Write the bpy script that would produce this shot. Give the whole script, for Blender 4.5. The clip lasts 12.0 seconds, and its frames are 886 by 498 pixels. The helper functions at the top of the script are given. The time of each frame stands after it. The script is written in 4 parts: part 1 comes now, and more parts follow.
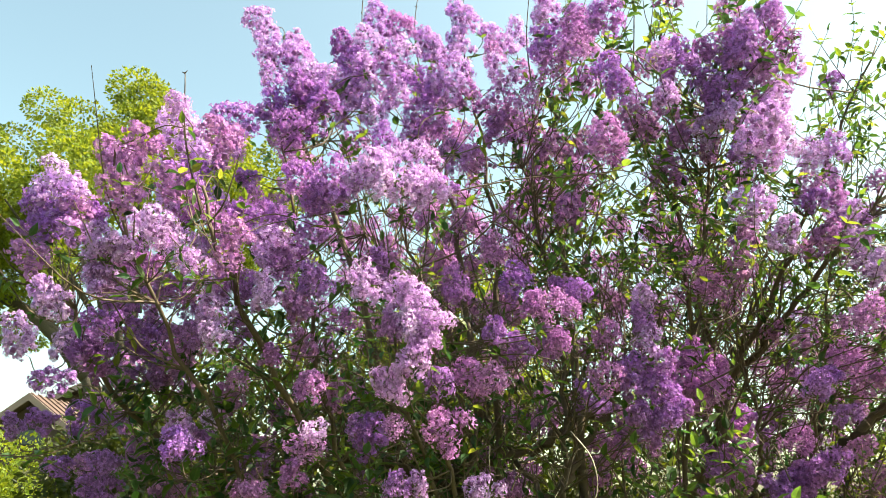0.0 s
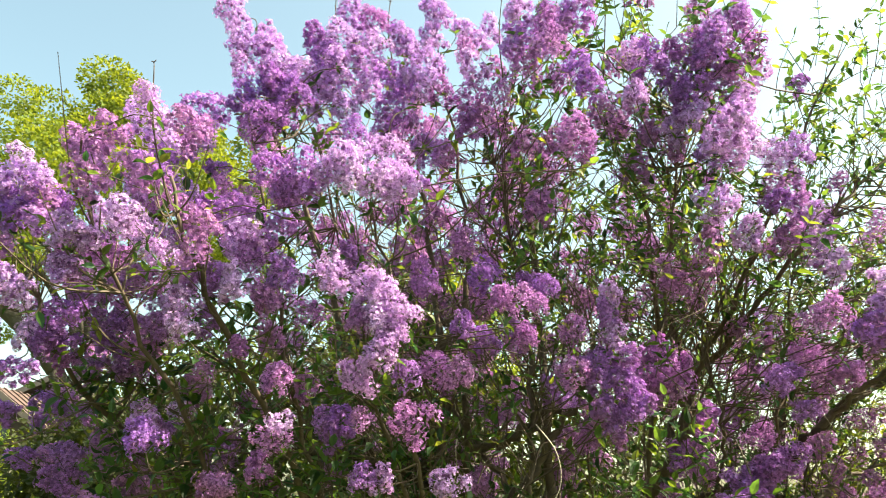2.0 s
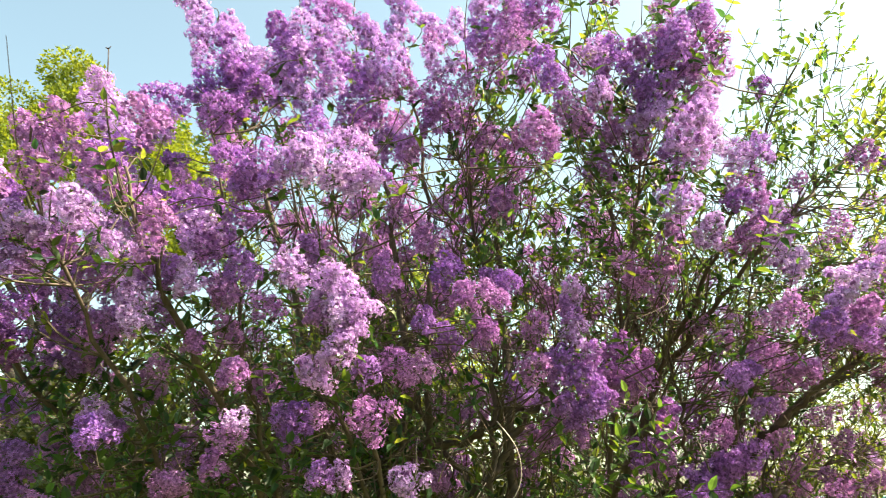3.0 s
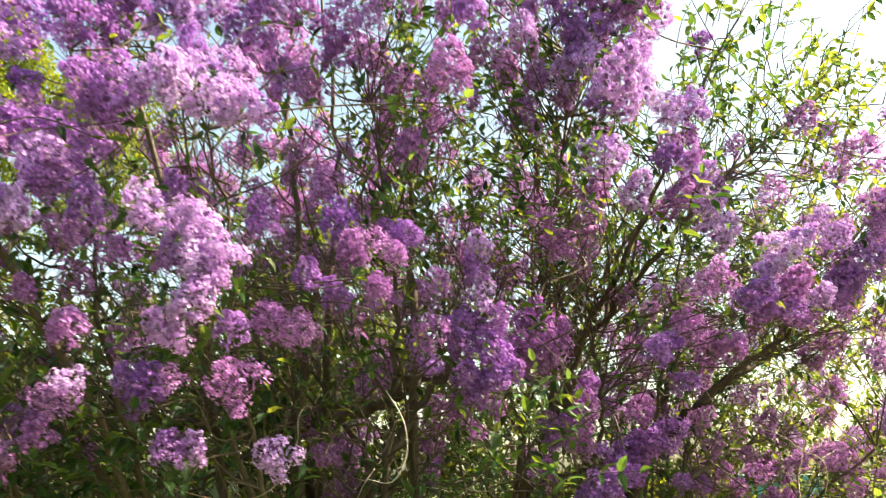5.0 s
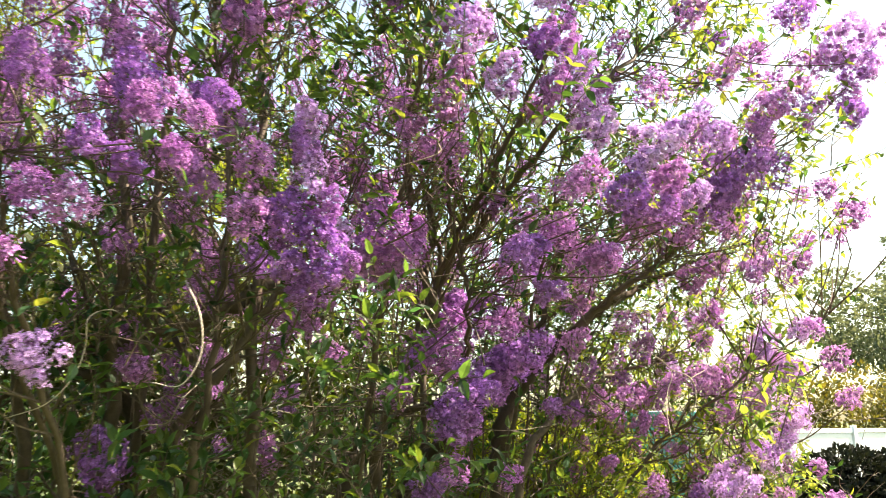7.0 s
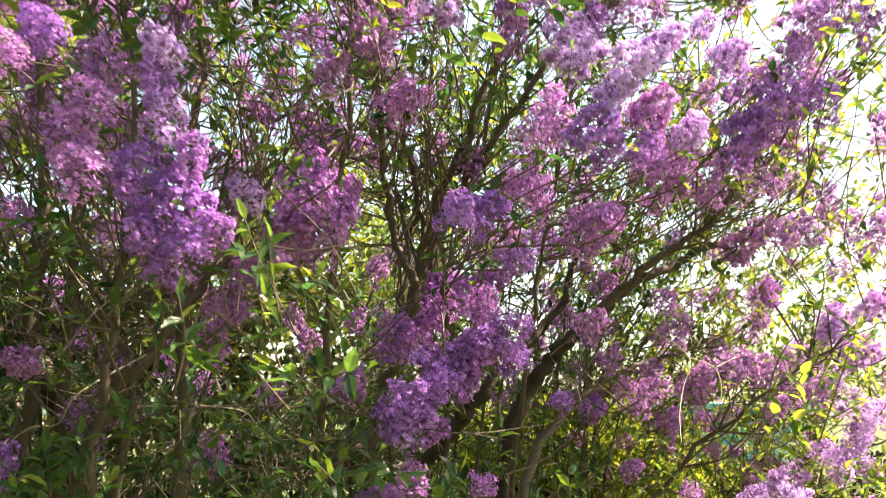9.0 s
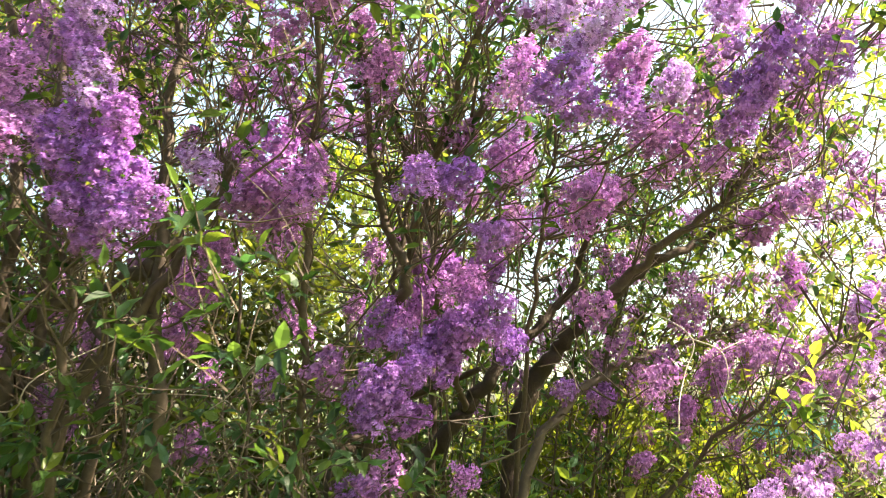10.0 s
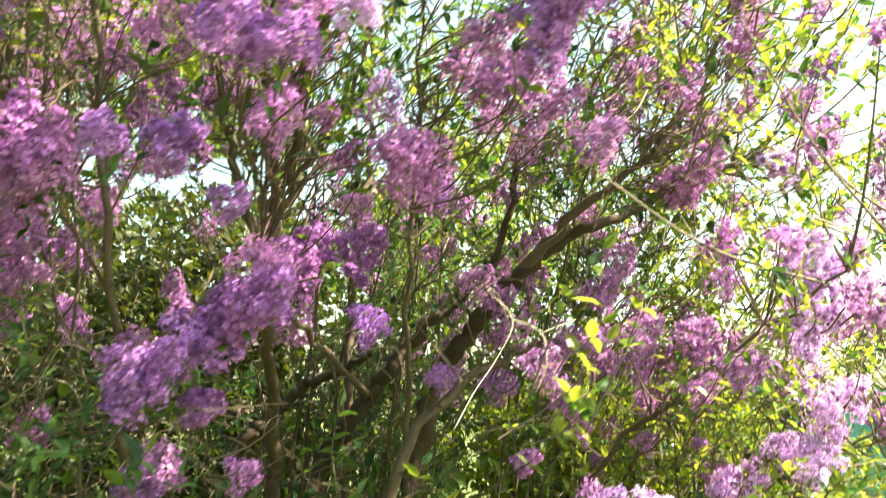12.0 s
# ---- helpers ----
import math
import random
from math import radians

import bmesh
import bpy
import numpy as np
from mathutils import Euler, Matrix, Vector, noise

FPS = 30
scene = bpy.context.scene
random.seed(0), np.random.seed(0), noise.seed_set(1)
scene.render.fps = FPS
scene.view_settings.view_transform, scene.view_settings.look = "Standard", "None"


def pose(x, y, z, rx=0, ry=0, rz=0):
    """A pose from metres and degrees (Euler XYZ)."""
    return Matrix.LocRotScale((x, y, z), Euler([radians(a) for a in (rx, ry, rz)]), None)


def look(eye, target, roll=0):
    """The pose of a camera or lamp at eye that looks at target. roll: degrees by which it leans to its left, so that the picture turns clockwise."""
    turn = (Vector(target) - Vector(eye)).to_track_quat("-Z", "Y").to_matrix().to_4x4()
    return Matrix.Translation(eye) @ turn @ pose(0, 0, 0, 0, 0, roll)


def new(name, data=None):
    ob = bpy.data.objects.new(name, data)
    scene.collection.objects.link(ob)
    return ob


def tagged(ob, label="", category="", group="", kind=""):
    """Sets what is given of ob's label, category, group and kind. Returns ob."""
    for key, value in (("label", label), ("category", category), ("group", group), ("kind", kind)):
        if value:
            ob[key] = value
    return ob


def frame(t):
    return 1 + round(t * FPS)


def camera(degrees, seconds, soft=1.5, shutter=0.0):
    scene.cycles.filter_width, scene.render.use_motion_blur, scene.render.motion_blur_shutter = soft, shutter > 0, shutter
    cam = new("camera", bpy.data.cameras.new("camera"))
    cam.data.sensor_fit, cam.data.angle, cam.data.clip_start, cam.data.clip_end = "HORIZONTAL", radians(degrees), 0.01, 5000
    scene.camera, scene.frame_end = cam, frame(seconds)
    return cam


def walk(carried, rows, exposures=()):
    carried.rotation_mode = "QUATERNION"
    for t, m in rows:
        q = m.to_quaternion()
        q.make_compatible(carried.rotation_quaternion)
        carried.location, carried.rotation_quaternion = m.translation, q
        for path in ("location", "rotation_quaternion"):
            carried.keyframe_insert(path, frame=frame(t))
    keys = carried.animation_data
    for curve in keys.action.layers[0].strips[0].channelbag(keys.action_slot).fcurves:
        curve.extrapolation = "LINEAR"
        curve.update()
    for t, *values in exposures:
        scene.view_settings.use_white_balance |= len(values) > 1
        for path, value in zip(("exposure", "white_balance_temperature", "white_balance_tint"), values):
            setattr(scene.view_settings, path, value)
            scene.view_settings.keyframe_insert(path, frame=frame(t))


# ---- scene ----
# Camera and its walk
cam = camera(61.0, 12.0, soft=0.9, shutter=0.55)
PATH = [
    (0, (0.046, 0.025, 1.558), (-0.020, 1.916, 2.207), -0.5),
    (0.5, (0.039, 0.015, 1.557), (-0.022, 1.907, 2.203), -0.3),
    (1, (0.041, 0.010, 1.554), (-0.008, 1.903, 2.199), -0.3),
    (1.5, (0.048, 0.011, 1.551), (0.021, 1.905, 2.194), -0.3),
    (2, (0.064, 0.016, 1.548), (0.064, 1.911, 2.187), -0.4),
    (2.5, (0.076, 0.021, 1.544), (0.114, 1.917, 2.181), -0.5),
    (2.7, (0.079, 0.026, 1.543), (0.135, 1.921, 2.180), -0.6),
    (4.3, (0.152, 0.203, 1.561), (0.336, 2.097, 2.178), -0.4),
    (4.5, (0.175, 0.236, 1.565), (0.371, 2.132, 2.170), -0.3),
    (5, (0.249, 0.307, 1.563), (0.471, 2.212, 2.131), 0.2),
    (5.5, (0.318, 0.371, 1.545), (0.581, 2.286, 2.057), 0.7),
    (6, (0.353, 0.447, 1.519), (0.708, 2.363, 1.968), 0.8),
    (6.5, (0.419, 0.511, 1.483), (0.836, 2.419, 1.914), 0.4),
    (7, (0.493, 0.599, 1.472), (0.948, 2.495, 1.918), -0.1),
    (7.2, (0.528, 0.641, 1.480), (0.989, 2.534, 1.933), -0.2),
    (8.8, (0.893, 0.898, 1.499), (1.136, 2.834, 1.938), -0.2),
    (9, (0.964, 0.914, 1.502), (1.154, 2.861, 1.918), 0.0),
    (9.5, (1.077, 0.964, 1.490), (1.174, 2.924, 1.874), 0.1),
    (10, (1.151, 1.038, 1.473), (1.210, 2.994, 1.886), -0.0),
    (10.5, (1.252, 1.103, 1.484), (1.278, 3.050, 1.943), -0.0),
    (11, (1.449, 1.161, 1.471), (1.390, 3.125, 1.847), 0.4),
    (11.5, (1.701, 1.230, 1.444), (1.519, 3.198, 1.750), 1.0),
    (12, (1.924, 1.316, 1.491), (1.624, 3.258, 1.860), 1.0),
]
walk(cam, [(t, look(eye, target, roll)) for t, eye, target, roll in PATH], 
     exposures=((0, 1.60, 7700, 4), (2.5, 1.60, 7700, 6), (5, 1.63, 7780, 15), (7, 1.93, 7550, 15), (9, 2.02, 7550, 16), (10.5, 2.31, 7550, 13), (11, 2.36, 7700, 5), (12, 2.39, 7800, 0)))

# World and sun: clear spring day, the sun high to the right behind the bush
SUN_ELEVATION, SUN_AZIMUTH = radians(50), radians(92)
world = bpy.data.worlds.new("sky")
scene.world = world
world.use_nodes = True
wn = world.node_tree.nodes
sky = wn.new("ShaderNodeTexSky")
sky.sky_type, sky.sun_disc = "NISHITA", False
sky.sun_elevation, sky.sun_rotation = SUN_ELEVATION, SUN_AZIMUTH
sky.altitude, sky.air_density, sky.dust_density, sky.ozone_density = 50, 1.0, 2.8, 0.0
wn["Background"].inputs["Strength"].default_value = 0.12
sky_tint = wn.new("ShaderNodeMix")  # greenish cyan tint multiplied into the sky's colour and its light
sky_tint.data_type, sky_tint.blend_type = "RGBA", "MULTIPLY"
sky_tint.inputs[0].default_value, sky_tint.inputs[7].default_value = 1.0, (1.05, 1.18, 1.04, 1)
world.node_tree.links.new(sky.outputs[0], sky_tint.inputs[6])
world.node_tree.links.new(sky_tint.outputs[2], wn["Background"].inputs["Color"])
sun_way = Vector((math.sin(SUN_AZIMUTH) * math.cos(SUN_ELEVATION), math.cos(SUN_AZIMUTH) * math.cos(SUN_ELEVATION), math.sin(SUN_ELEVATION)))
sun = new("sun", bpy.data.lights.new("sun", "SUN"))
sun.data.energy, sun.data.angle, sun.data.color = 5.0, radians(0.6), (1.0, 0.92, 0.80)
sun.matrix_world = look(sun_way * 30, (0, 0, 0))


# Materials
def material(name):
    mat = bpy.data.materials.new(name)
    mat.use_nodes = True
    nt = mat.node_tree
    return mat, nt, nt.nodes["Principled BSDF"], nt.nodes["Material Output"]


def ramp(nt, factor, colours):
    node = nt.nodes.new("ShaderNodeValToRGB")
    el = node.color_ramp.elements
    while len(el) < len(colours):
        el.new(0.5)
    for n, (e, c) in enumerate(zip(el, colours)):
        e.position, e.color = n / (len(colours) - 1), (*c, 1)
    nt.links.new(factor, node.inputs["Fac"])
    return node.outputs["Color"]


def noise_tex(nt, scale, detail=4.0, space="Object"):
    co = nt.nodes.new("ShaderNodeTexCoord")
    node = nt.nodes.new("ShaderNodeTexNoise")
    node.inputs["Scale"].default_value, node.inputs["Detail"].default_value = scale, detail
    nt.links.new(co.outputs[space], node.inputs["Vector"])
    return node.outputs["Fac"]


def mixed(nt, a, b, factor, mode="MIX"):
    node = nt.nodes.new("ShaderNodeMix")
    node.data_type, node.blend_type = "RGBA", mode
    for value, slot in ((a, 6), (b, 7), (factor, 0)):
        if isinstance(value, (int, float)):
            node.inputs[slot].default_value = value
        elif isinstance(value, tuple):
            node.inputs[slot].default_value = (*value, 1)
        else:
            nt.links.new(value, node.inputs[slot])
    return node.outputs[2]


def bump(nt, bsdf, height, strength, distance):
    node = nt.nodes.new("ShaderNodeBump")
    node.inputs["Strength"].default_value, node.inputs["Distance"].default_value = strength, distance
    nt.links.new(height, node.inputs["Height"])
    nt.links.new(node.outputs["Normal"], bsdf.inputs["Normal"])


def thin(name, reflect, transmit, share, rough=0.5, by="island", grain=120.0, spread=0.1):
    """Thin living tissue: colours that it reflects, colours that shine through it."""
    mat, nt, bsdf, out = material(name)
    if by == "island":
        pick = nt.nodes.new("ShaderNodeNewGeometry").outputs["Random Per Island"]
    else:
        pick = nt.nodes.new("ShaderNodeObjectInfo").outputs["Random"]
    veins = noise_tex(nt, grain, 3.0)
    own = nt.nodes.new("ShaderNodeNewGeometry").outputs["Random Per Island"]
    tone = nt.nodes.new("ShaderNodeMapRange")
    tone.inputs["To Min"].default_value, tone.inputs["To Max"].default_value = 1 - spread, 1 + spread
    nt.links.new(own, tone.inputs["Value"])
    lighter = nt.nodes.new("ShaderNodeMapRange")
    lighter.inputs["To Min"].default_value, lighter.inputs["To Max"].default_value = 0.75, 1.25
    nt.links.new(veins, lighter.inputs["Value"])
    base = mixed(nt, ramp(nt, pick, reflect), lighter.outputs[0], 1.0, "MULTIPLY")
    base = mixed(nt, base, tone.outputs[0], 1.0, "MULTIPLY")
    shine = mixed(nt, ramp(nt, pick, transmit), tone.outputs[0], 1.0, "MULTIPLY")
    nt.links.new(base, bsdf.inputs["Base Color"])
    bsdf.inputs["Roughness"].default_value = rough
    bsdf.inputs["Specular IOR Level"].default_value = 0.35
    glow = nt.nodes.new("ShaderNodeBsdfTranslucent")
    nt.links.new(shine, glow.inputs["Color"])
    blend = nt.nodes.new("ShaderNodeMixShader")
    blend.inputs["Fac"].default_value = share
    nt.links.new(bsdf.outputs[0], blend.inputs[1])
    nt.links.new(glow.outputs[0], blend.inputs[2])
    nt.links.new(blend.outputs[0], out.inputs["Surface"])
    return mat


def solid(name, colours, scale, rough=0.8, relief=0.3, depth=0.004, metal=0.0, space="Object"):
    mat, nt, bsdf, out = material(name)
    coarse, fine = noise_tex(nt, scale, 5.0, space), noise_tex(nt, scale * 9, 3.0, space)
    both = mixed(nt, coarse, fine, 0.35)
    nt.links.new(ramp(nt, both, colours), bsdf.inputs["Base Color"])
    bsdf.inputs["Roughness"].default_value, bsdf.inputs["Metallic"].default_value = rough, metal
    bump(nt, bsdf, fine, relief, depth)
    return mat


PETAL_PALE = thin("pale_lilac_petal", [(0.61, 0.37, 0.75), (0.70, 0.48, 0.82), (0.64, 0.38, 0.74), (0.75, 0.56, 0.86)],
                  [(0.62, 0.33, 0.77), (0.69, 0.43, 0.82), (0.65, 0.35, 0.76), (0.74, 0.50, 0.86)], 0.34, 0.6, "object", 300.0, 0.45)
PETAL_VIOLET = thin("violet_petal", [(0.42, 0.19, 0.59), (0.48, 0.24, 0.63), (0.46, 0.20, 0.57), (0.39, 0.18, 0.60)],
                    [(0.47, 0.19, 0.64), (0.53, 0.25, 0.68), (0.50, 0.20, 0.61), (0.44, 0.18, 0.66)], 0.34, 0.6, "object", 300.0, 0.5)
PETAL_ROSY = thin("rosy_petal", [(0.54, 0.24, 0.58), (0.62, 0.33, 0.66), (0.49, 0.20, 0.56), (0.58, 0.28, 0.63)],
                  [(0.59, 0.23, 0.63), (0.65, 0.31, 0.69), (0.54, 0.20, 0.60), (0.62, 0.27, 0.66)], 0.34, 0.6, "object", 300.0, 0.5)
# dark colour for added core balls, stands in for shade between the florets
CORE_SHADE = solid("core_shade", [(0.22, 0.08, 0.27), (0.30, 0.12, 0.35), (0.38, 0.16, 0.41)], 150.0, 0.7, 0.8, 0.003)
PETAL_REAR = thin("rear_petal", [(0.44, 0.18, 0.46), (0.56, 0.28, 0.56), (0.40, 0.17, 0.48), (0.52, 0.23, 0.50)],
                  [(0.58, 0.24, 0.60), (0.68, 0.36, 0.68), (0.53, 0.24, 0.64), (0.65, 0.31, 0.62)], 0.32, 0.6, "island", 300.0, 0.5)
LEAF_REFLECT = [(0.016, 0.048, 0.020), (0.030, 0.074, 0.024), (0.060, 0.110, 0.026), (0.020, 0.060, 0.034), (0.044, 0.090, 0.026)]
LEAF_TRANSMIT = [(0.06, 0.16, 0.025), (0.12, 0.25, 0.03), (0.32, 0.43, 0.04), (0.07, 0.20, 0.045), (0.22, 0.34, 0.035)]
LEAF = thin("lilac_leaf", LEAF_REFLECT, LEAF_TRANSMIT, 0.36, 0.38, "island", 60.0, 0.45)
LEAF_PICKED = thin("lilac_leaf_single", LEAF_REFLECT, LEAF_TRANSMIT, 0.36, 0.38, "object", 60.0, 0.3)
# brighter leaf copy: sunlight on the bush's right side put into the colour
SUNLIT_LILAC = thin("sunlit_lilac_leaf", [(0.065, 0.112, 0.022), (0.110, 0.150, 0.030), (0.088, 0.132, 0.026), (0.042, 0.086, 0.02)],
                   [(0.34, 0.44, 0.05), (0.56, 0.58, 0.07), (0.44, 0.52, 0.06), (0.20, 0.32, 0.04)], 0.45, 0.36, "island", 60.0, 0.25)
TREE_LEAF = thin("tree_leaf", [(0.075, 0.125, 0.018), (0.13, 0.18, 0.025), (0.10, 0.155, 0.022)],
                 [(0.28, 0.34, 0.025), (0.46, 0.48, 0.035), (0.34, 0.40, 0.03)], 0.4, 0.5, "island", 10.0, 0.3)
OLIVE_LEAF = thin("olive_leaf", [(0.07, 0.068, 0.02), (0.10, 0.092, 0.02), (0.06, 0.07, 0.025)],
                  [(0.20, 0.17, 0.02), (0.30, 0.24, 0.02), (0.16, 0.17, 0.02)], 0.35, 0.6, "island", 20.0, 0.3)
HEDGE_LEAF = thin("hedge_leaf", [(0.020, 0.032, 0.011), (0.040, 0.050, 0.014), (0.034, 0.040, 0.012)],
                  [(0.08, 0.13, 0.015), (0.17, 0.19, 0.015), (0.12, 0.14, 0.015)], 0.3, 0.5, "island", 20.0)
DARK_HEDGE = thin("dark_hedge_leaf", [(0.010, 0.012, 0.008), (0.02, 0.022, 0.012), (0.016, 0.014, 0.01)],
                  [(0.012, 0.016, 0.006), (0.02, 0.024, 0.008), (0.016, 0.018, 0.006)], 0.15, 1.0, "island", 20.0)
FAR_LEAF = thin("far_tree_leaf", [(0.06, 0.085, 0.05), (0.09, 0.115, 0.06), (0.07, 0.095, 0.055)],
                [(0.14, 0.18, 0.08), (0.22, 0.24, 0.10), (0.18, 0.2, 0.09)], 0.4, 0.6, "island", 10.0)
BARK = solid("lilac_bark", [(0.020, 0.014, 0.009), (0.056, 0.038, 0.024), (0.12, 0.085, 0.052)], 18.0, 0.85, 0.6, 0.004)
TWIG = solid("twig_bark", [(0.040, 0.028, 0.019), (0.098, 0.069, 0.046), (0.22, 0.16, 0.108)], 60.0, 0.7, 0.3, 0.001)
DEAD = solid("dead_wood", [(0.38, 0.32, 0.25), (0.56, 0.49, 0.40)], 40.0, 0.8, 0.3, 0.001)
TREE_BARK = solid("tree_bark", [(0.04, 0.035, 0.03), (0.11, 0.095, 0.08)], 6.0, 0.9, 0.8, 0.02)
GRASS = solid("grass", [(0.035, 0.055, 0.012), (0.07, 0.095, 0.018), (0.11, 0.12, 0.03)], 0.8, 0.9, 0.8, 0.03)
ROOF = solid("roof_tile", [(0.075, 0.048, 0.042), (0.125, 0.082, 0.072)], 3.0, 0.85, 0.4, 0.01)
STUCCO = solid("house_stucco", [(0.060, 0.040, 0.034), (0.10, 0.068, 0.058)], 2.0, 0.9, 0.3, 0.006)
FASCIA = solid("fascia_paint", [(0.18, 0.135, 0.12), (0.26, 0.20, 0.18)], 4.0, 0.7, 0.2, 0.003)
WHITE = solid("white_paint", [(0.68, 0.72, 0.78), (0.82, 0.84, 0.86)], 3.0, 0.5, 0.1, 0.002)
TEAL = solid("teal_paint", [(0.03, 0.20, 0.20), (0.06, 0.29, 0.29), (0.08, 0.36, 0.36)], 2.5, 0.45, 0.15, 0.003)
PALE_TEAL = solid("pale_teal_paint", [(0.20, 0.40, 0.41), (0.30, 0.50, 0.50)], 3.0, 0.4, 0.15, 0.003)
GLASS = solid("window_glass", [(0.02, 0.025, 0.03), (0.05, 0.06, 0.07)], 1.0, 0.08, 0.0, 0.001)


# Mesh helpers
def mesh_of(name, verts, faces, mat, smooth=False):
    me = bpy.data.meshes.new(name)
    me.from_pydata([tuple(v) for v in verts], [], faces)
    me.materials.append(mat)
    if smooth:
        me.polygons.foreach_set("use_smooth", [True] * len(me.polygons))
    me.update()
    return me


def link(name, me, parent=None, label="", m=None):
    ob = new(name, me)
    if m is not None:
        ob.matrix_world = m
    if parent is not None:
        ob.parent = parent
        ob.matrix_parent_inverse = parent.matrix_basis.inverted()
    if label:
        tagged(ob, label)
    return ob


def part(name, bm, mat, parent, label=""):
    me = bpy.data.meshes.new(name)
    bm.to_mesh(me)
    bm.free()
    me.materials.append(mat)
    return link(name, me, parent, label)


def block(bm, lo, hi, bevel=0.0):
    lo, hi = Vector(lo), Vector(hi)
    made = bmesh.ops.create_cube(bm, size=1.0, matrix=Matrix.Translation((lo + hi) / 2) @ Matrix.Diagonal((*(hi - lo), 1)))
    if bevel:
        edges = list({e for v in made["verts"] for e in v.link_edges})
        bmesh.ops.bevel(bm, geom=edges, offset=bevel, segments=1, affect="EDGES")


def unit(v):
    return v / max(np.linalg.norm(v), 1e-9)


class Soup:
    """Collects many small pieces for one joined mesh."""

    def __init__(self):
        self.verts, self.faces, self.count = [], [], 0

    def add(self, verts, faces):
        self.verts.append(np.asarray(verts, float))
        self.faces += [tuple(i + self.count for i in f) for f in faces]
        self.count += len(verts)

    def mesh(self, name, mat, smooth=False):
        return mesh_of(name, np.concatenate(self.verts), self.faces, mat, smooth)


def curve_points(control, steps):
    """A smooth line through the control points (Catmull-Rom)."""
    c = np.array(control, float)
    c = np.concatenate([[2 * c[0] - c[1]], c, [2 * c[-1] - c[-2]]])
    out = []
    for a, b, d, e in zip(c, c[1:], c[2:], c[3:]):
        for t in np.linspace(0, 1, steps, endpoint=False):
            out.append(0.5 * (2 * b + (d - a) * t + (2 * a - 5 * b + 4 * d - e) * t * t + (3 * b - a - 3 * d + e) * t**3))
    out.append(c[-2])
    return np.array(out)


def tube(soup, points, r0, r1, sides=6, knots=0.0, rng=None):
    n = len(points)
    ahead = np.gradient(points, axis=0)
    ring, faces = [], []
    side = unit(np.cross(ahead[0], (0.3, 0.9, 0.2)))
    for i in range(n):
        w = unit(ahead[i])
        side = unit(side - w * (side @ w))
        other = np.cross(w, side)
        r = r0 + (r1 - r0) * i / (n - 1)
        if knots and rng is not None:
            r *= 1 + knots * rng.uniform(-1, 1)
        for k in range(sides):
            a = 2 * math.pi * k / sides
            ring.append(points[i] + r * (math.cos(a) * side + math.sin(a) * other))
    for i in range(n - 1):
        for k in range(sides):
            l = (k + 1) % sides
            faces.append((i * sides + k, i * sides + l, (i + 1) * sides + l, (i + 1) * sides + k))
    faces.append(tuple(range(sides))[::-1])
    faces.append(tuple((n - 1) * sides + k for k in range(sides)))
    soup.add(ring, faces)


LEAF_SHAPE = np.array([(0, 0, 0), (-0.14, 0.08, 0.02), (0.14, 0.08, 0.02), (0, 0.33, -0.05), (-0.255, 0.34, 0.06), (0.255, 0.34, 0.06),
                       (0, 0.66, -0.03), (-0.175, 0.68, 0.05), (0.175, 0.68, 0.05), (0, 1.03, -0.12)])
LEAF_FACES = [(0, 3, 4, 1), (0, 2, 5, 3), (3, 6, 7, 4), (3, 5, 8, 6), (6, 9, 7), (6, 8, 9)]


def leaf_frame(way, up):
    y = unit(way)
    x = unit(np.cross(y, up))
    return np.stack([x, y, np.cross(x, y)], 1)


def add_leaf(soup, at, way, up, size, curl=0.0):
    shape = LEAF_SHAPE.copy()
    shape[:, 2] -= curl * shape[:, 1] ** 2
    soup.add(at + (shape * size) @ leaf_frame(way, up).T, LEAF_FACES)


def any_way(rng):
    return unit(rng.normal(size=3))


# Setting
def build_ground():
    soup, rng = Soup(), np.random.default_rng(4)
    xs = np.concatenate([[-600, -200, -80], np.linspace(-30, 40, 36), [90, 250, 600]])
    ys = np.concatenate([[-600, -150, -40], np.linspace(-10, 40, 26), [90, 250, 600]])
    verts = [(x, y, 0.05 * noise.noise(Vector((x * 0.3, y * 0.3, 0))) if abs(x) < 60 and abs(y) < 60 else 0) for y in ys for x in xs]
    w = len(xs)
    faces = [(j * w + i, j * w + i + 1, (j + 1) * w + i + 1, (j + 1) * w + i) for j in range(len(ys) - 1) for i in range(w - 1)]
    ob = link("ground", mesh_of("ground", verts, faces, GRASS, True))
    tagged(ob, "uneven lawn ground of short green grass", "ground", kind="structure")


build_ground()


def build_sky_block():
    """An unseen wall added behind the walk to block fill light from the sky."""
    bm = bmesh.new()
    block(bm, (-9.0, -4.6, -0.1), (11.0, -4.3, 4.2), 0.01)
    block(bm, (-9.05, -4.66, 4.203), (11.05, -4.24, 4.32), 0.015)
    me = bpy.data.meshes.new("sky_block_wall")
    bm.to_mesh(me)
    bm.free()
    me.materials.append(STUCCO)
    tagged(link("sky_block_wall", me), "unseen brown stuccoed wall with a projecting coping, added to block sky light", "wall", kind="structure")


build_sky_block()


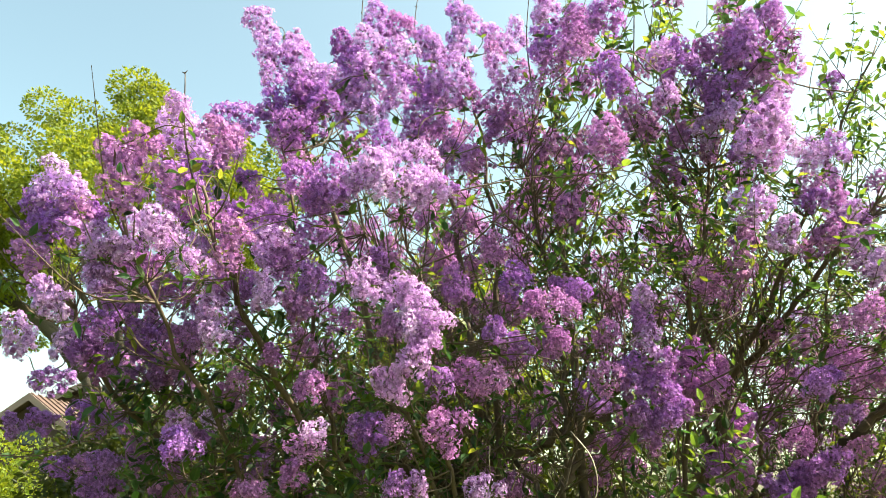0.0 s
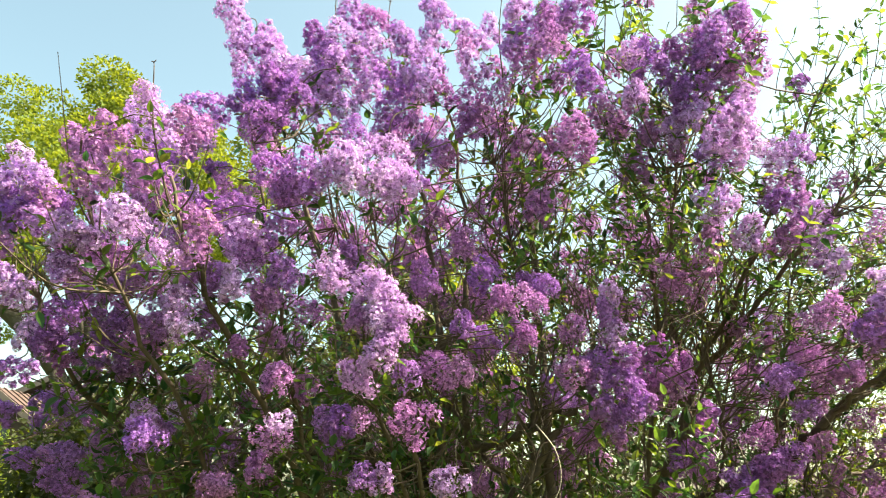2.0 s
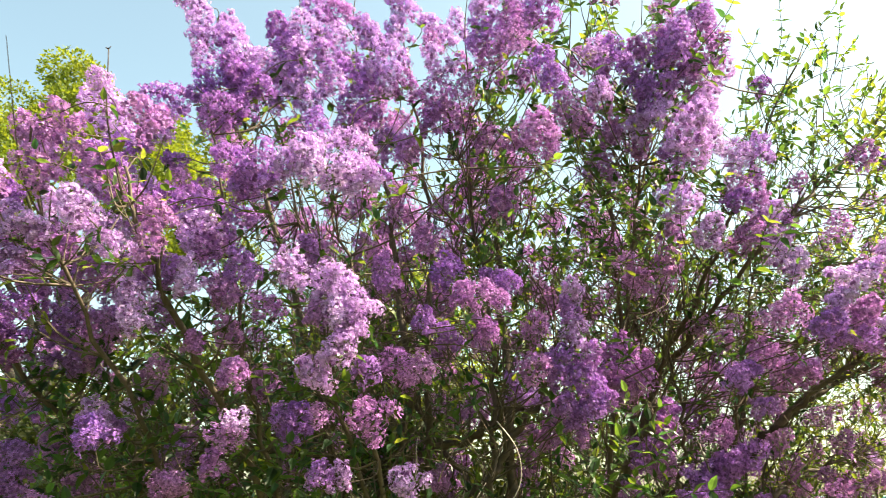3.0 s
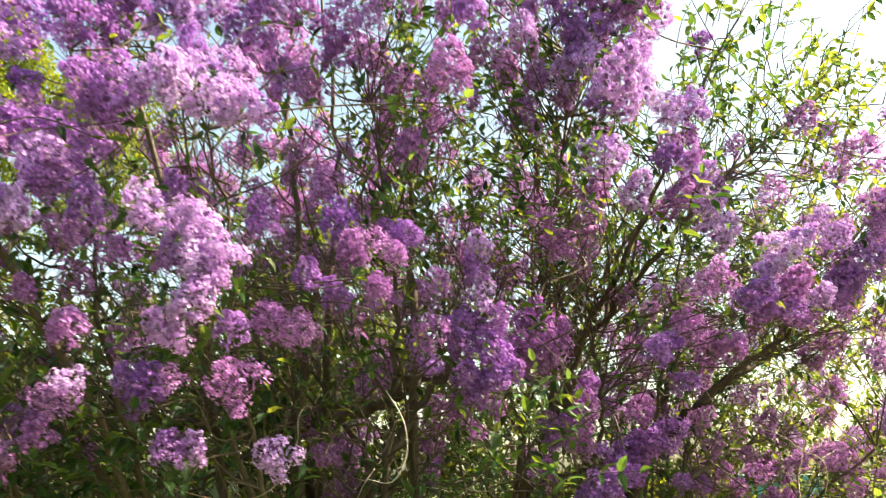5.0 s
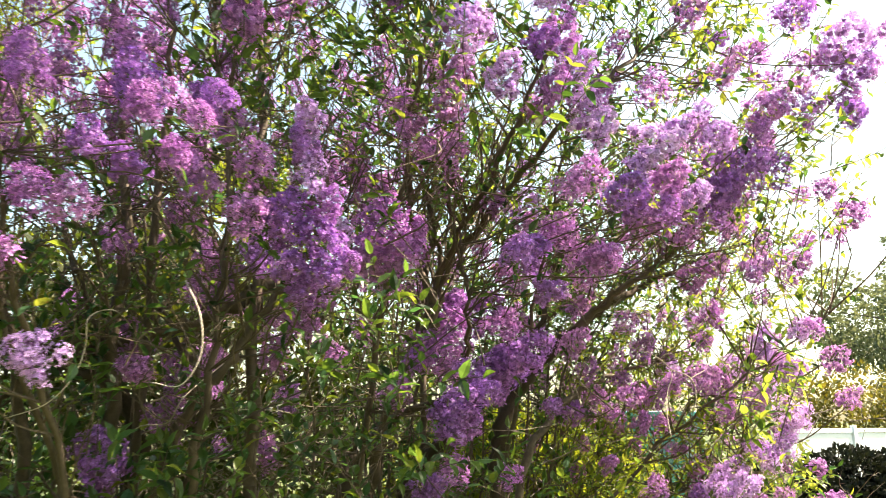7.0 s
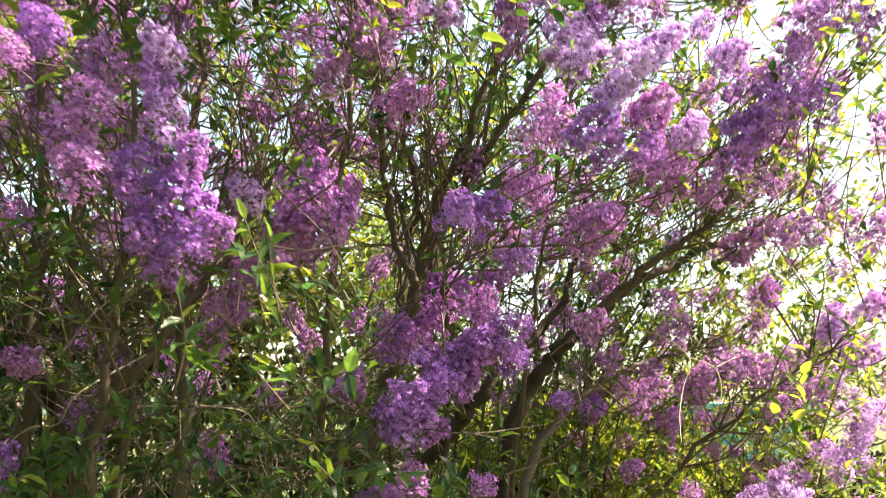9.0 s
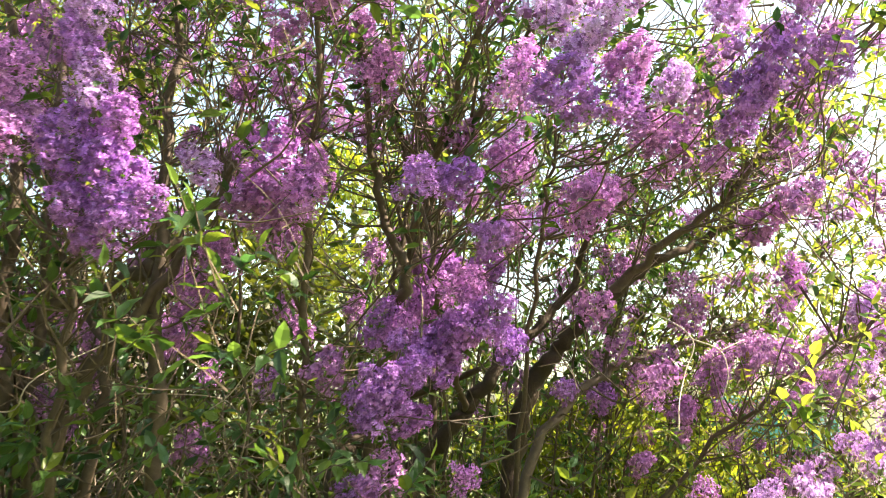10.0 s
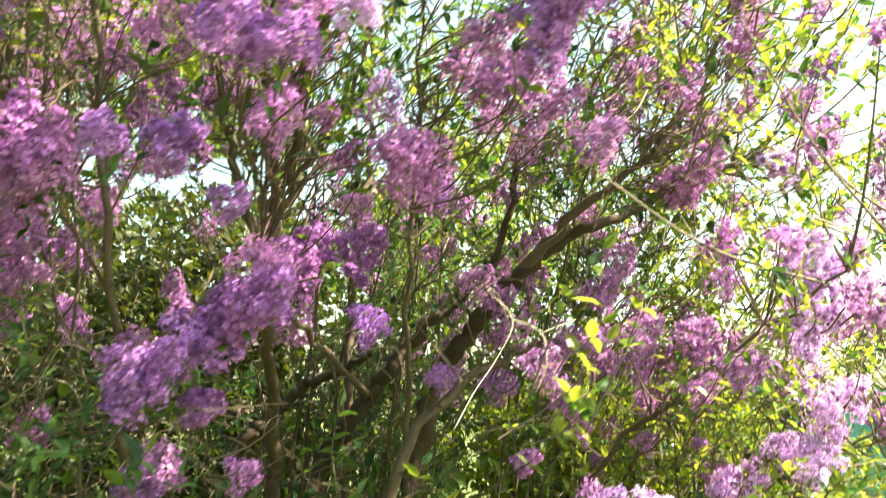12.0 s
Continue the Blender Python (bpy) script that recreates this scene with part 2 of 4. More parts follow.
# Trees, hedges and shrubs of the surroundings
def crown_leaves(rng, blobs, count, size, droop=0.3):
    """Leaves over the outer shells of overlapping uneven clumps."""
    soup = Soup()
    weights = np.array([b[3] ** 2 for b in blobs])
    for n in rng.choice(len(blobs), count, p=weights / weights.sum()):
        bx, by, bz, r = blobs[n]
        w = any_way(rng)
        at = np.array((bx, by, bz)) + w * r * (0.55 + 0.5 * rng.random() ** 0.6) * np.array((1, 1, 0.85))
        way = unit(w + 0.8 * any_way(rng) - np.array((0, 0, droop)))
        s = size * rng.uniform(0.6, 1.3)
        f = leaf_frame(way, any_way(rng))
        quad = np.array([(0, 0, 0), (-0.32, 0.45, 0.05), (0, 1, -0.1), (0.32, 0.45, 0.05)]) * s
        soup.add(at + quad @ f.T, [(0, 1, 2), (0, 2, 3)])
    return soup


def broadleaf_tree(seed, base, height, spread, crown_low, leaf, count, label, lean=(0.0, 0.0), mat=TREE_LEAF, trunk_r=0.16, forks=()):
    rng = np.random.default_rng(seed)
    base = np.array(base, float)
    tree = tagged(new("tree"), label, "tree")
    tree.location = base
    bpy.context.view_layer.update()
    top = base + np.array((lean[0], lean[1], height * 0.8))
    wood, blobs = Soup(), []
    spine = curve_points([base - (0, 0, 0.2), base + (0.1 * lean[0], 0, height * 0.25), base + (0.5 * lean[0], 0.4 * lean[1], height * 0.5), top], 5)
    tube(wood, spine, trunk_r, trunk_r * 0.25, 9, 0.08, rng)
    for n in range(13):
        k = rng.uniform(0.35, 0.95)
        start = spine[int(k * (len(spine) - 1))]
        a = n * 2.4 + rng.uniform(-0.4, 0.4)
        out = np.array((math.cos(a), math.sin(a), 0)) * spread * rng.uniform(0.55, 1.0) * (1.15 - 0.6 * abs(k - 0.55))
        end = np.array((start[0] + out[0], start[1] + out[1], max(base[2] + crown_low, start[2] + rng.uniform(0.1, 0.3) * height)))
        tube(wood, curve_points([start, start + 0.5 * (end - start) + (0, 0, 0.06 * height), end], 4), trunk_r * 0.4, trunk_r * 0.08, 6)
        for _ in range(6):
            c = end + rng.normal(size=3) * spread * 0.26
            blobs.append((*c, spread * rng.uniform(0.11, 0.25)))
    for _ in range(14):
        c = top + rng.normal(size=3) * spread * 0.24 + (0, 0, 0.04 * height)
        blobs.append((*c, spread * rng.uniform(0.12, 0.24)))
    for points in forks:  # heavy limbs with their own part of the crown
        line = curve_points([np.array(p, float) for p in points], 5)
        tube(wood, line, trunk_r * 0.8, trunk_r * 0.2, 8, 0.1, rng)
        for _ in range(16):
            c = line[-1] + rng.normal(size=3) * spread * 0.3 + (0, 0, 0.1)
            blobs.append((*c, spread * rng.uniform(0.12, 0.24)))
            tube(wood, curve_points([line[-4], 0.5 * (line[-4] + c) + (0, 0, 0.15), c], 3), trunk_r * 0.22, trunk_r * 0.06, 5)
    link("trunk", wood.mesh("trunk", TREE_BARK, True), tree, "dark grey bark trunk with forking limbs")
    crown = link("crown", crown_leaves(rng, blobs, count, leaf).mesh("crown", mat), tree)
    return tree


def leafy_mass(name, seed, boxes, leaf, count, label, category, mat, kind=""):
    """A hedge or shrub: stems inside, leaves over uneven clumps."""
    rng = np.random.default_rng(seed)
    thing = tagged(new(name), label, category, kind=kind)
    lo, hi = np.array(boxes[0]), np.array(boxes[1])
    thing.location = (*((lo + hi) / 2)[:2], 0)
    bpy.context.view_layer.update()
    blobs, wood = [], Soup()
    r = min(hi[1] - lo[1], hi[2] - lo[2]) * 0.32
    for _ in range(max(8, int(np.prod(hi - lo) / r**3 * 0.5))):
        c = lo + r * 0.7 + rng.random(3) * (hi - lo - 1.4 * r)
        blobs.append((*c, r * rng.uniform(0.6, 1.15)))
        if len(blobs) % 3 == 0:
            tube(wood, curve_points([(c[0] * 0.7 + 0.3 * (lo + hi)[0] / 2, c[1], -0.1), (c[0], c[1], c[2] * 0.6), c], 3), 0.03, 0.008, 5)
    link("stem", wood.mesh("stem", TREE_BARK), thing, "dark woody stems")
    link("foliage", crown_leaves(rng, blobs, count, leaf, 0.0).mesh("foliage", mat), thing)
    return thing


broadleaf_tree(11, (-6.1, 13.2, 0), 9.9, 2.5, 6.3, 0.078, 95000, "tall broadleaf tree with fresh yellow-green spring crown", (0.0, 0.0), trunk_r=0.2,
               forks=([(-6.12, 13.2, 2.0), (-6.6, 13.1, 3.5), (-7.2, 13.0, 4.7), (-8.0, 13.0, 6.1)], [(-6.7, 13.1, 3.8), (-7.5, 12.8, 4.7), (-8.6, 12.6, 5.4), (-9.4, 12.5, 6.3)]))
broadleaf_tree(13, (-0.3, 17.0, 0), 7.6, 2.2, 3.5, 0.14, 11000, "broadleaf tree with yellow-green crown behind the lilac")
broadleaf_tree(14, (21.2, 20.0, 0), 6.3, 3.0, 2.0, 0.17, 14000, "grey-green garden tree beyond the white fence", mat=FAR_LEAF)
broadleaf_tree(15, (25.5, 22.0, 0), 6.8, 3.2, 2.0, 0.17, 12000, "grey-green garden tree beyond the white fence", mat=FAR_LEAF)
leafy_mass("shrub", 21, ((-7.8, 7.6, 0), (-4.35, 9.4, 2.5)), 0.055, 30000, "sunlit yellow-green shrub standing on the lawn", "shrub", TREE_LEAF)
leafy_mass("shrub", 22, ((-3.75, 6.0, 0), (-1.9, 7.4, 2.65)), 0.06, 20000, "brownish green shrub behind the lilac", "shrub", HEDGE_LEAF)
leafy_mass("shrub", 23, ((11.2, 13.6, 0), (17, 15.4, 2.6)), 0.1, 13000, "olive-brown shrub behind the white fence", "shrub", OLIVE_LEAF)
leafy_mass("shrub", 25, ((-2.4, 5.0, 0), (1.7, 6.6, 2.75)), 0.068, 34000, "dense dark green shrubs behind the lilac", "shrub", HEDGE_LEAF)
leafy_mass("shrub", 26, ((1.3, 4.95, 0), (3.15, 6.1, 1.7)), 0.055, 30000, "low green shrub in leaf behind the lilac", "shrub", TREE_LEAF)
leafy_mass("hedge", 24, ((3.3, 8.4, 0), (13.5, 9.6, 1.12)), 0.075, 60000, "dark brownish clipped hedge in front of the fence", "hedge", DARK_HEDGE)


# House beyond the garden
def build_house(name, label, xm, half, y0, y1, eave, ridge, vent):
    house = tagged(new(name), label, "house")
    house.location = (xm, y0, 0)
    bpy.context.view_layer.update()
    x0, x1 = xm - half, xm + half
    bm = bmesh.new()
    ring = [(x0, eave), (x0, -0.1), (x1, -0.1), (x1, eave), (xm, ridge)]
    front = [bm.verts.new((x, y0, z)) for x, z in ring]
    back = [bm.verts.new((x, y1, z)) for x, z in ring]
    bm.faces.new(front)
    bm.faces.new(back[::-1])
    for i in range(5):
        j = (i + 1) % 5
        bm.faces.new((front[j], front[i], back[i], back[j]))
    bmesh.ops.recalc_face_normals(bm, faces=bm.faces)
    part("wall", bm, STUCCO, house)
    fall = (ridge - eave) / half
    for s, xe in ((-1, x0), (1, x1)):
        a, b = Vector((xm, 0, ridge + 0.06)), Vector((xe + s * 0.4, 0, eave + 0.06 - 0.4 * fall))

        def slab(ya, yb, low, high):
            bm = bmesh.new()
            v = [bm.verts.new((p.x, y, p.z + q)) for y in (ya, yb) for p in (a, b) for q in (low, high)]
            for f in ((0, 1, 3, 2), (4, 6, 7, 5), (0, 4, 5, 1), (2, 3, 7, 6), (1, 5, 7, 3), (0, 2, 6, 4)):
                bm.faces.new([v[i] for i in f])
            bmesh.ops.recalc_face_normals(bm, faces=bm.faces)
            return bm

        roof = part("roof", slab(y0 - 0.4, y1 + 0.4, 0, 0.1), ROOF, house)
        part("bargeboard", slab(y0 - 0.45, y0 - 0.403, -0.1, 0.12), FASCIA, house, "pale painted bargeboard")
        for n in range(int((y1 - y0) / 0.4)):
            y = y0 - 0.35 + 0.4 * n
            part("tile_rib", slab(y, y + 0.12, 0.103, 0.14), ROOF, roof)
    if vent:
        bm = bmesh.new()
        block(bm, (xm - 0.4, y0 - 0.05, eave + 0.5), (xm + 0.4, y0 - 0.003, eave + 0.95), 0.02)
        part("gable_vent", bm, GLASS, house, "dark vent in the gable")
    return house


build_house("house", "small stucco house with pink-brown tiled gable roof", -12.75, 2.4, 22.0, 26.0, 2.85, 4.62, True)
build_house("house", "taller house with brown tiled roof behind the small gable", -13.8, 3.2, 27.0, 36.0, 4.3, 5.75, False)


def build_fence():
    for n in range(7):
        panel = tagged(new("fence_panel"), "low white fence panel with framed edges", "fence", "white fence panels")
        panel.location = (9.4 + 1.55 * n, 12.2 + 0.25 * n, 0)
        panel.rotation_euler = (0, 0, math.atan2(0.25, 1.55))
        bpy.context.view_layer.update()
        rot = panel.matrix_basis
        for name, lo, hi in (("board", (0.05, -0.012, 0.15), (1.5, 0.012, 1.25)), ("post", (-0.04, -0.04, -0.1), (0.04, 0.04, 1.38)),
                             ("rail", (0.045, -0.03, 1.255), (1.52, 0.03, 1.33)), ("rail", (0.045, -0.03, 0.07), (1.52, 0.03, 0.145))):
            bm = bmesh.new()
            block(bm, lo, hi, 0.004)
            bmesh.ops.transform(bm, matrix=rot, verts=bm.verts)
            part(name, bm, WHITE, panel)


build_fence()


def build_box():
    thing = tagged(new("garden_cabinet"), "teal painted metal garden cabinet with pale ledge", "cabinet")
    thing.location = (3.8, 6.6, 0)
    bpy.context.view_layer.update()
    for name, mat, lo, hi, label in (("body", TEAL, (2.95, 6.3, 0.0), (3.87, 7.1, 1.5), ""), ("ledge", WHITE, (2.92, 6.22, 0.56), (3.87, 6.298, 0.6), "pale ledge strip"),
                              ("ledge", WHITE, (2.92, 6.26, 0.80), (3.87, 6.298, 0.815), "thin pale strip"), ("lid", TEAL, (2.9, 6.24, 1.504), (4.06, 7.15, 1.55), ""),
                              ("corner_post", PALE_TEAL, (3.874, 6.25, 0), (3.97, 6.35, 1.5), "pale teal corner post"), ("edge_strip", TEAL, (3.974, 6.27, 0), (4.04, 6.36, 1.5), "")):
        bm = bmesh.new()
        block(bm, lo, hi, 0.008)
        part(name, bm, mat, thing, label)


build_box()

# The lilac
bush = tagged(new("lilac_bush"), "large flowering lilac bush with purple panicles and many stems", "bush")
bush.location = (0.7, 3.1, 0)
bpy.context.view_layer.update()


def panicle_pieces(seed, florets, length, width, petal, buds=0.1, loose=1.0):
    """A full, lobed cone of small four-petalled florets."""
    rng = np.random.default_rng(seed)
    soup = Soup()
    lobes = []
    for n in range(LOBES):
        k = (n + 0.5) / LOBES
        a = n * 2.4 + rng.uniform(-0.5, 0.5)
        r = width * 0.5 * (1 - 0.7 * k**1.8) * rng.uniform(0.5, 0.82)
        lobes.append((np.array((math.cos(a) * r, math.sin(a) * r, length * (0.1 + 0.8 * k))), width * rng.uniform(0.15, 0.23) * (1.1 - 0.35 * k)))
    # opaque balls added inside the lobes to block light and darken the gaps
    for c, r in lobes:
        ball = np.array([(1, 0, 0), (-1, 0, 0), (0, 1, 0), (0, -1, 0), (0, 0, 1), (0, 0, -1)]) * r * 0.55 / loose
        soup.add(c + ball, [(0, 2, 4), (2, 1, 4), (1, 3, 4), (3, 0, 4), (2, 0, 5), (1, 2, 5), (3, 1, 5), (0, 3, 5)])
    for c, r in lobes:
        tube(soup, np.array([(0, 0, max(0, c[2] - 0.02)), c * (0.6, 0.6, 1), c]), 0.0012, 0.0008, 3)
    sizes = np.array([r * r for _, r in lobes])
    for n in rng.choice(len(lobes), florets, p=sizes / sizes.sum()):
        c, r = lobes[n]
        w = unit(any_way(rng) + 0.8 * unit(c * (1, 1, 0) + 1e-6) + (0, 0, 0.3))
        at = c + w * r * loose * rng.uniform(0.62, 1.22)
        w = unit(w + 0.35 * any_way(rng))
        side = unit(np.cross(w, any_way(rng)))
        other = np.cross(w, side)
        if rng.random() < buds:
            tube(soup, np.array([at - w * 0.008, at, at + w * 0.004]), 0.0009, 0.002, 4)
            continue
        s = petal * rng.uniform(0.8, 1.2)
        cup = rng.uniform(-0.2, 0.5)
        verts, faces = [at - 0.15 * s * w], []
        for k in range(4):
            a = k * math.pi / 2
            d = math.cos(a) * side + math.sin(a) * other
            e = -math.sin(a) * side + math.cos(a) * other
            b = len(verts)
            verts += [at + s * (0.62 * d + 0.42 * e + 0.16 * w), at + s * (1.0 * d + cup * w), at + s * (0.62 * d - 0.42 * e + 0.16 * w)]
            faces.append((0, b + 2, b + 1, b))
        soup.add(verts, faces)
    return soup


LOBES = 18
PIECES = [panicle_pieces(30 + n, 520, 0.135 + 0.013 * (n % 4), 0.108 + 0.012 * (n % 3), 0.0068, 0.06 + 0.05 * (n % 3), (1.0, 1.1, 1.22)[n % 3]) for n in range(9)]
BUDDED = [panicle_pieces(60 + n, 390, 0.13 + 0.013 * (n % 3), 0.115, 0.0066, 0.45, 1.35) for n in range(4)]
SIMPLE = [panicle_pieces(80 + n, 150, 0.14, 0.11, 0.0095, 0.0, 1.15) for n in range(5)]
CORE_FACES = LOBES * 8  # the added balls at the heart of the lobes come first


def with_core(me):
    """Gives the added core balls of a panicle their dark, shade-like colour."""
    me.materials.append(CORE_SHADE)
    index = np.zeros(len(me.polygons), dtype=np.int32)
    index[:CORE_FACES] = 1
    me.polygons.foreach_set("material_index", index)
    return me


PALE_PANICLES = [with_core(p.mesh("panicle", PETAL_PALE)) for p in PIECES]
VIOLET_PANICLES = [with_core(p.mesh("panicle", PETAL_VIOLET)) for p in PIECES]
ROSY_PANICLES = [with_core(p.mesh("panicle", PETAL_ROSY)) for p in BUDDED + PIECES[:3]]

# Main stems: foot, bends, tip, radius at the foot
MIDDLE_STEMS = [
    [(0.48, 3.15, -0.1), (0.48, 3.08, 0.9), (0.46, 3.0, 1.9), (0.45, 3.05, 2.55), (0.38, 3.0, 3.2), 0.034],
    [(0.10, 3.20, -0.1), (0.15, 3.1, 0.8), (0.25, 3.0, 1.42), (0.40, 2.97, 1.66), (0.553, 2.97, 1.89), (0.68, 2.85, 2.1), 0.036],
    [(0.25, 3.05, -0.1), (0.28, 2.9, 0.9), (0.36, 2.75, 1.6), (0.37, 2.75, 2.2), (0.25, 2.7, 2.9), 0.020],
    [(0.05, 3.20, -0.1), (0.06, 3.1, 0.9), (0.06, 3.05, 1.6), (0.07, 3.0, 2.0), (0.02, 3.0, 2.4), (-0.05, 2.9, 3.2), 0.036],
]
FAN_STEMS = [
    [(0.93, 4.05, -0.1), (0.95, 3.95, 0.9), (0.99, 3.75, 1.42), (1.05, 3.45, 1.71), (1.11, 3.27, 1.87), (1.04, 3.26, 2.05), (0.99, 3.2, 2.35), (0.93, 3.0, 3.0), 0.034],
    [(1.05, 3.45, 1.70), (1.13, 3.32, 2.0), (1.07, 3.33, 2.4), (1.00, 3.2, 2.95), 0.018],
    [(1.31, 3.75, 1.46), (1.24, 3.4, 1.62), (1.19, 3.12, 1.82), (1.16, 3.14, 2.1), (1.10, 3.2, 2.6), 0.014],
    [(1.10, 3.30, 1.86), (1.17, 3.33, 2.05), (1.25, 3.38, 2.25), (1.36, 3.38, 2.5), (1.45, 3.2, 2.9), 0.016],
    [(1.06, 3.42, 1.73), (1.09, 3.4, 2.0), (1.15, 3.5, 2.4), (1.20, 3.5, 2.9), 0.013],
]
TALL_STEMS = [
    [(1.18, 4.00, -0.1), (1.19, 3.92, 1.2), (1.22, 3.92, 2.05), (1.24, 3.92, 2.5), (1.26, 3.7, 3.0), 0.026],
    [(1.40, 3.80, -0.1), (1.46, 3.65, 1.1), (1.52, 3.35, 1.9), (1.56, 3.2, 2.3), (1.60, 3.0, 2.8), 0.014],
    [(-0.10, 3.20, -0.1), (-0.12, 3.15, 1.0), (-0.25, 2.95, 1.9), (-0.50, 2.8, 2.7), (-0.78, 2.75, 3.25), 0.028],
    [(0.10, 3.25, -0.1), (0.14, 3.1, 1.2), (0.15, 3.02, 2.2), (0.16, 3.0, 2.63), (0.05, 2.85, 3.4), 0.024],
]
LEANING_STEMS = [
    [(1.40, 3.75, -0.1), (1.44, 3.74, 0.7), (1.47, 3.74, 1.2), (1.52, 3.75, 1.48), (1.60, 3.75, 1.62), (1.70, 3.70, 1.75), (1.82, 3.63, 1.86), (1.97, 3.66, 1.97), (2.2, 3.72, 2.08), (2.48, 3.74, 2.22), 0.054],
    [(1.78, 3.66, 1.82), (1.98, 3.54, 2.02), (2.2, 3.46, 2.18), (2.4, 3.3, 2.5), 0.024],
    [(1.00, 3.85, -0.1), (1.05, 3.85, 0.7), (1.11, 3.85, 1.18), (1.22, 3.80, 1.35), (1.31, 3.75, 1.47), (1.40, 3.72, 1.58), (1.51, 3.72, 1.70), (1.63, 3.75, 1.82), (1.75, 3.78, 2.0), (1.82, 3.7, 2.4), 0.048],
    [(0.72, 3.80, -0.1), (0.78, 3.80, 0.8), (0.86, 3.81, 1.27), (0.95, 3.83, 1.38), (1.03, 3.85, 1.48), (1.21, 3.75, 1.54), (1.36, 3.62, 1.60), 0.048],
    [(1.20, 3.45, -0.1), (1.35, 3.42, 0.8), (1.55, 3.45, 1.40), (1.80, 3.56, 1.60), (2.00, 3.65, 1.67), (2.25, 3.73, 1.74), 0.026],
]
LOW_STEMS = [
    [(-0.05, 3.15, -0.1), (0.05, 3.1, 0.9), (0.13, 3.13, 1.45), (-0.1, 3.0, 1.66), (-0.35, 2.9, 1.72), (-0.62, 2.85, 1.74), 0.040],
    [(-0.10, 3.20, -0.1), (-0.25, 3.0, 0.8), (-0.42, 2.8, 1.4), (-0.54, 2.71, 1.63), (-0.63, 2.69, 1.69), (-0.88, 2.69, 1.68), (-1.05, 2.6, 1.75), 0.024],
    [(0.60, 3.05, 1.94), (0.44, 3.05, 1.85), (0.28, 3.06, 1.77), (0.12, 3.06, 1.72), (-0.03, 3.10, 1.68), (-0.17, 3.10, 1.58), (-0.34, 3.12, 1.48), 0.030],
    [(-0.03, 3.10, 1.68), (0.02, 3.25, 1.56), (0.12, 3.30, 1.47), (0.26, 3.32, 1.46), (0.40, 3.2, 1.5), 0.020],
    [(0.20, 3.10, -0.1), (0.25, 3.1, 1.0), (0.33, 3.07, 1.51), (0.18, 3.2, 1.8), (-0.05, 3.2, 2.1), 0.026],
]
SIDE_STEMS = [
    [(-0.25, 3.10, -0.1), (-0.40, 2.8, 0.9), (-0.65, 2.3, 1.7), (-0.85, 1.98, 2.15), (-0.92, 1.85, 2.5), 0.014],
    [(-0.10, 3.10, -0.1), (-0.25, 2.75, 1.2), (-0.42, 2.4, 1.9), (-0.50, 2.25, 2.4), (-0.56, 2.2, 2.75), 0.014],
    [(0.10, 3.00, -0.1), (0.05, 2.7, 1.2), (-0.05, 2.4, 1.8), (-0.10, 2.25, 2.2), (-0.22, 2.15, 2.6), 0.013],
    [(-0.20, 3.10, -0.1), (-0.25, 2.95, 0.9), (-0.40, 2.5, 1.6), (-0.60, 2.05, 2.1), (-0.70, 1.95, 2.42), 0.022],
    [(-0.25, 3.20, -0.1), (-0.40, 3.1, 0.9), (-0.75, 2.8, 1.5), (-1.05, 2.3, 1.9), (-1.15, 2.1, 2.2), 0.020],
    [(0.30, 3.10, -0.1), (0.20, 2.95, 0.8), (0.00, 2.7, 1.4), (-0.15, 2.5, 1.85), (-0.22, 2.35, 2.3), 0.018],
    [(0.80, 3.40, -0.1), (0.82, 3.3, 0.9), (0.85, 3.0, 1.7), (0.90, 2.75, 2.3), (0.95, 2.5, 2.9), 0.020],
]
OUTER_STEMS = [
    [(1.45, 3.90, -0.1), (1.65, 3.75, 0.7), (2.05, 3.55, 1.3), (2.45, 3.35, 1.65), (2.75, 3.2, 1.9), 0.014],
    [(1.50, 4.00, -0.1), (1.75, 3.9, 0.6), (2.20, 3.85, 1.05), (2.65, 3.75, 1.3), (3.05, 3.75, 1.5), 0.013],
    [(1.17, 3.34, 2.04), (1.32, 3.0, 2.28), (1.57, 2.80, 2.57), (1.90, 2.88, 2.88), (2.20, 2.83, 3.10), 0.016],
    [(1.12, 3.32, 2.0), (1.26, 2.95, 2.35), (1.42, 2.68, 2.8), (1.62, 2.55, 3.22), 0.014],
]
STEMS = MIDDLE_STEMS + FAN_STEMS + TALL_STEMS + LEANING_STEMS + LOW_STEMS + SIDE_STEMS + OUTER_STEMS

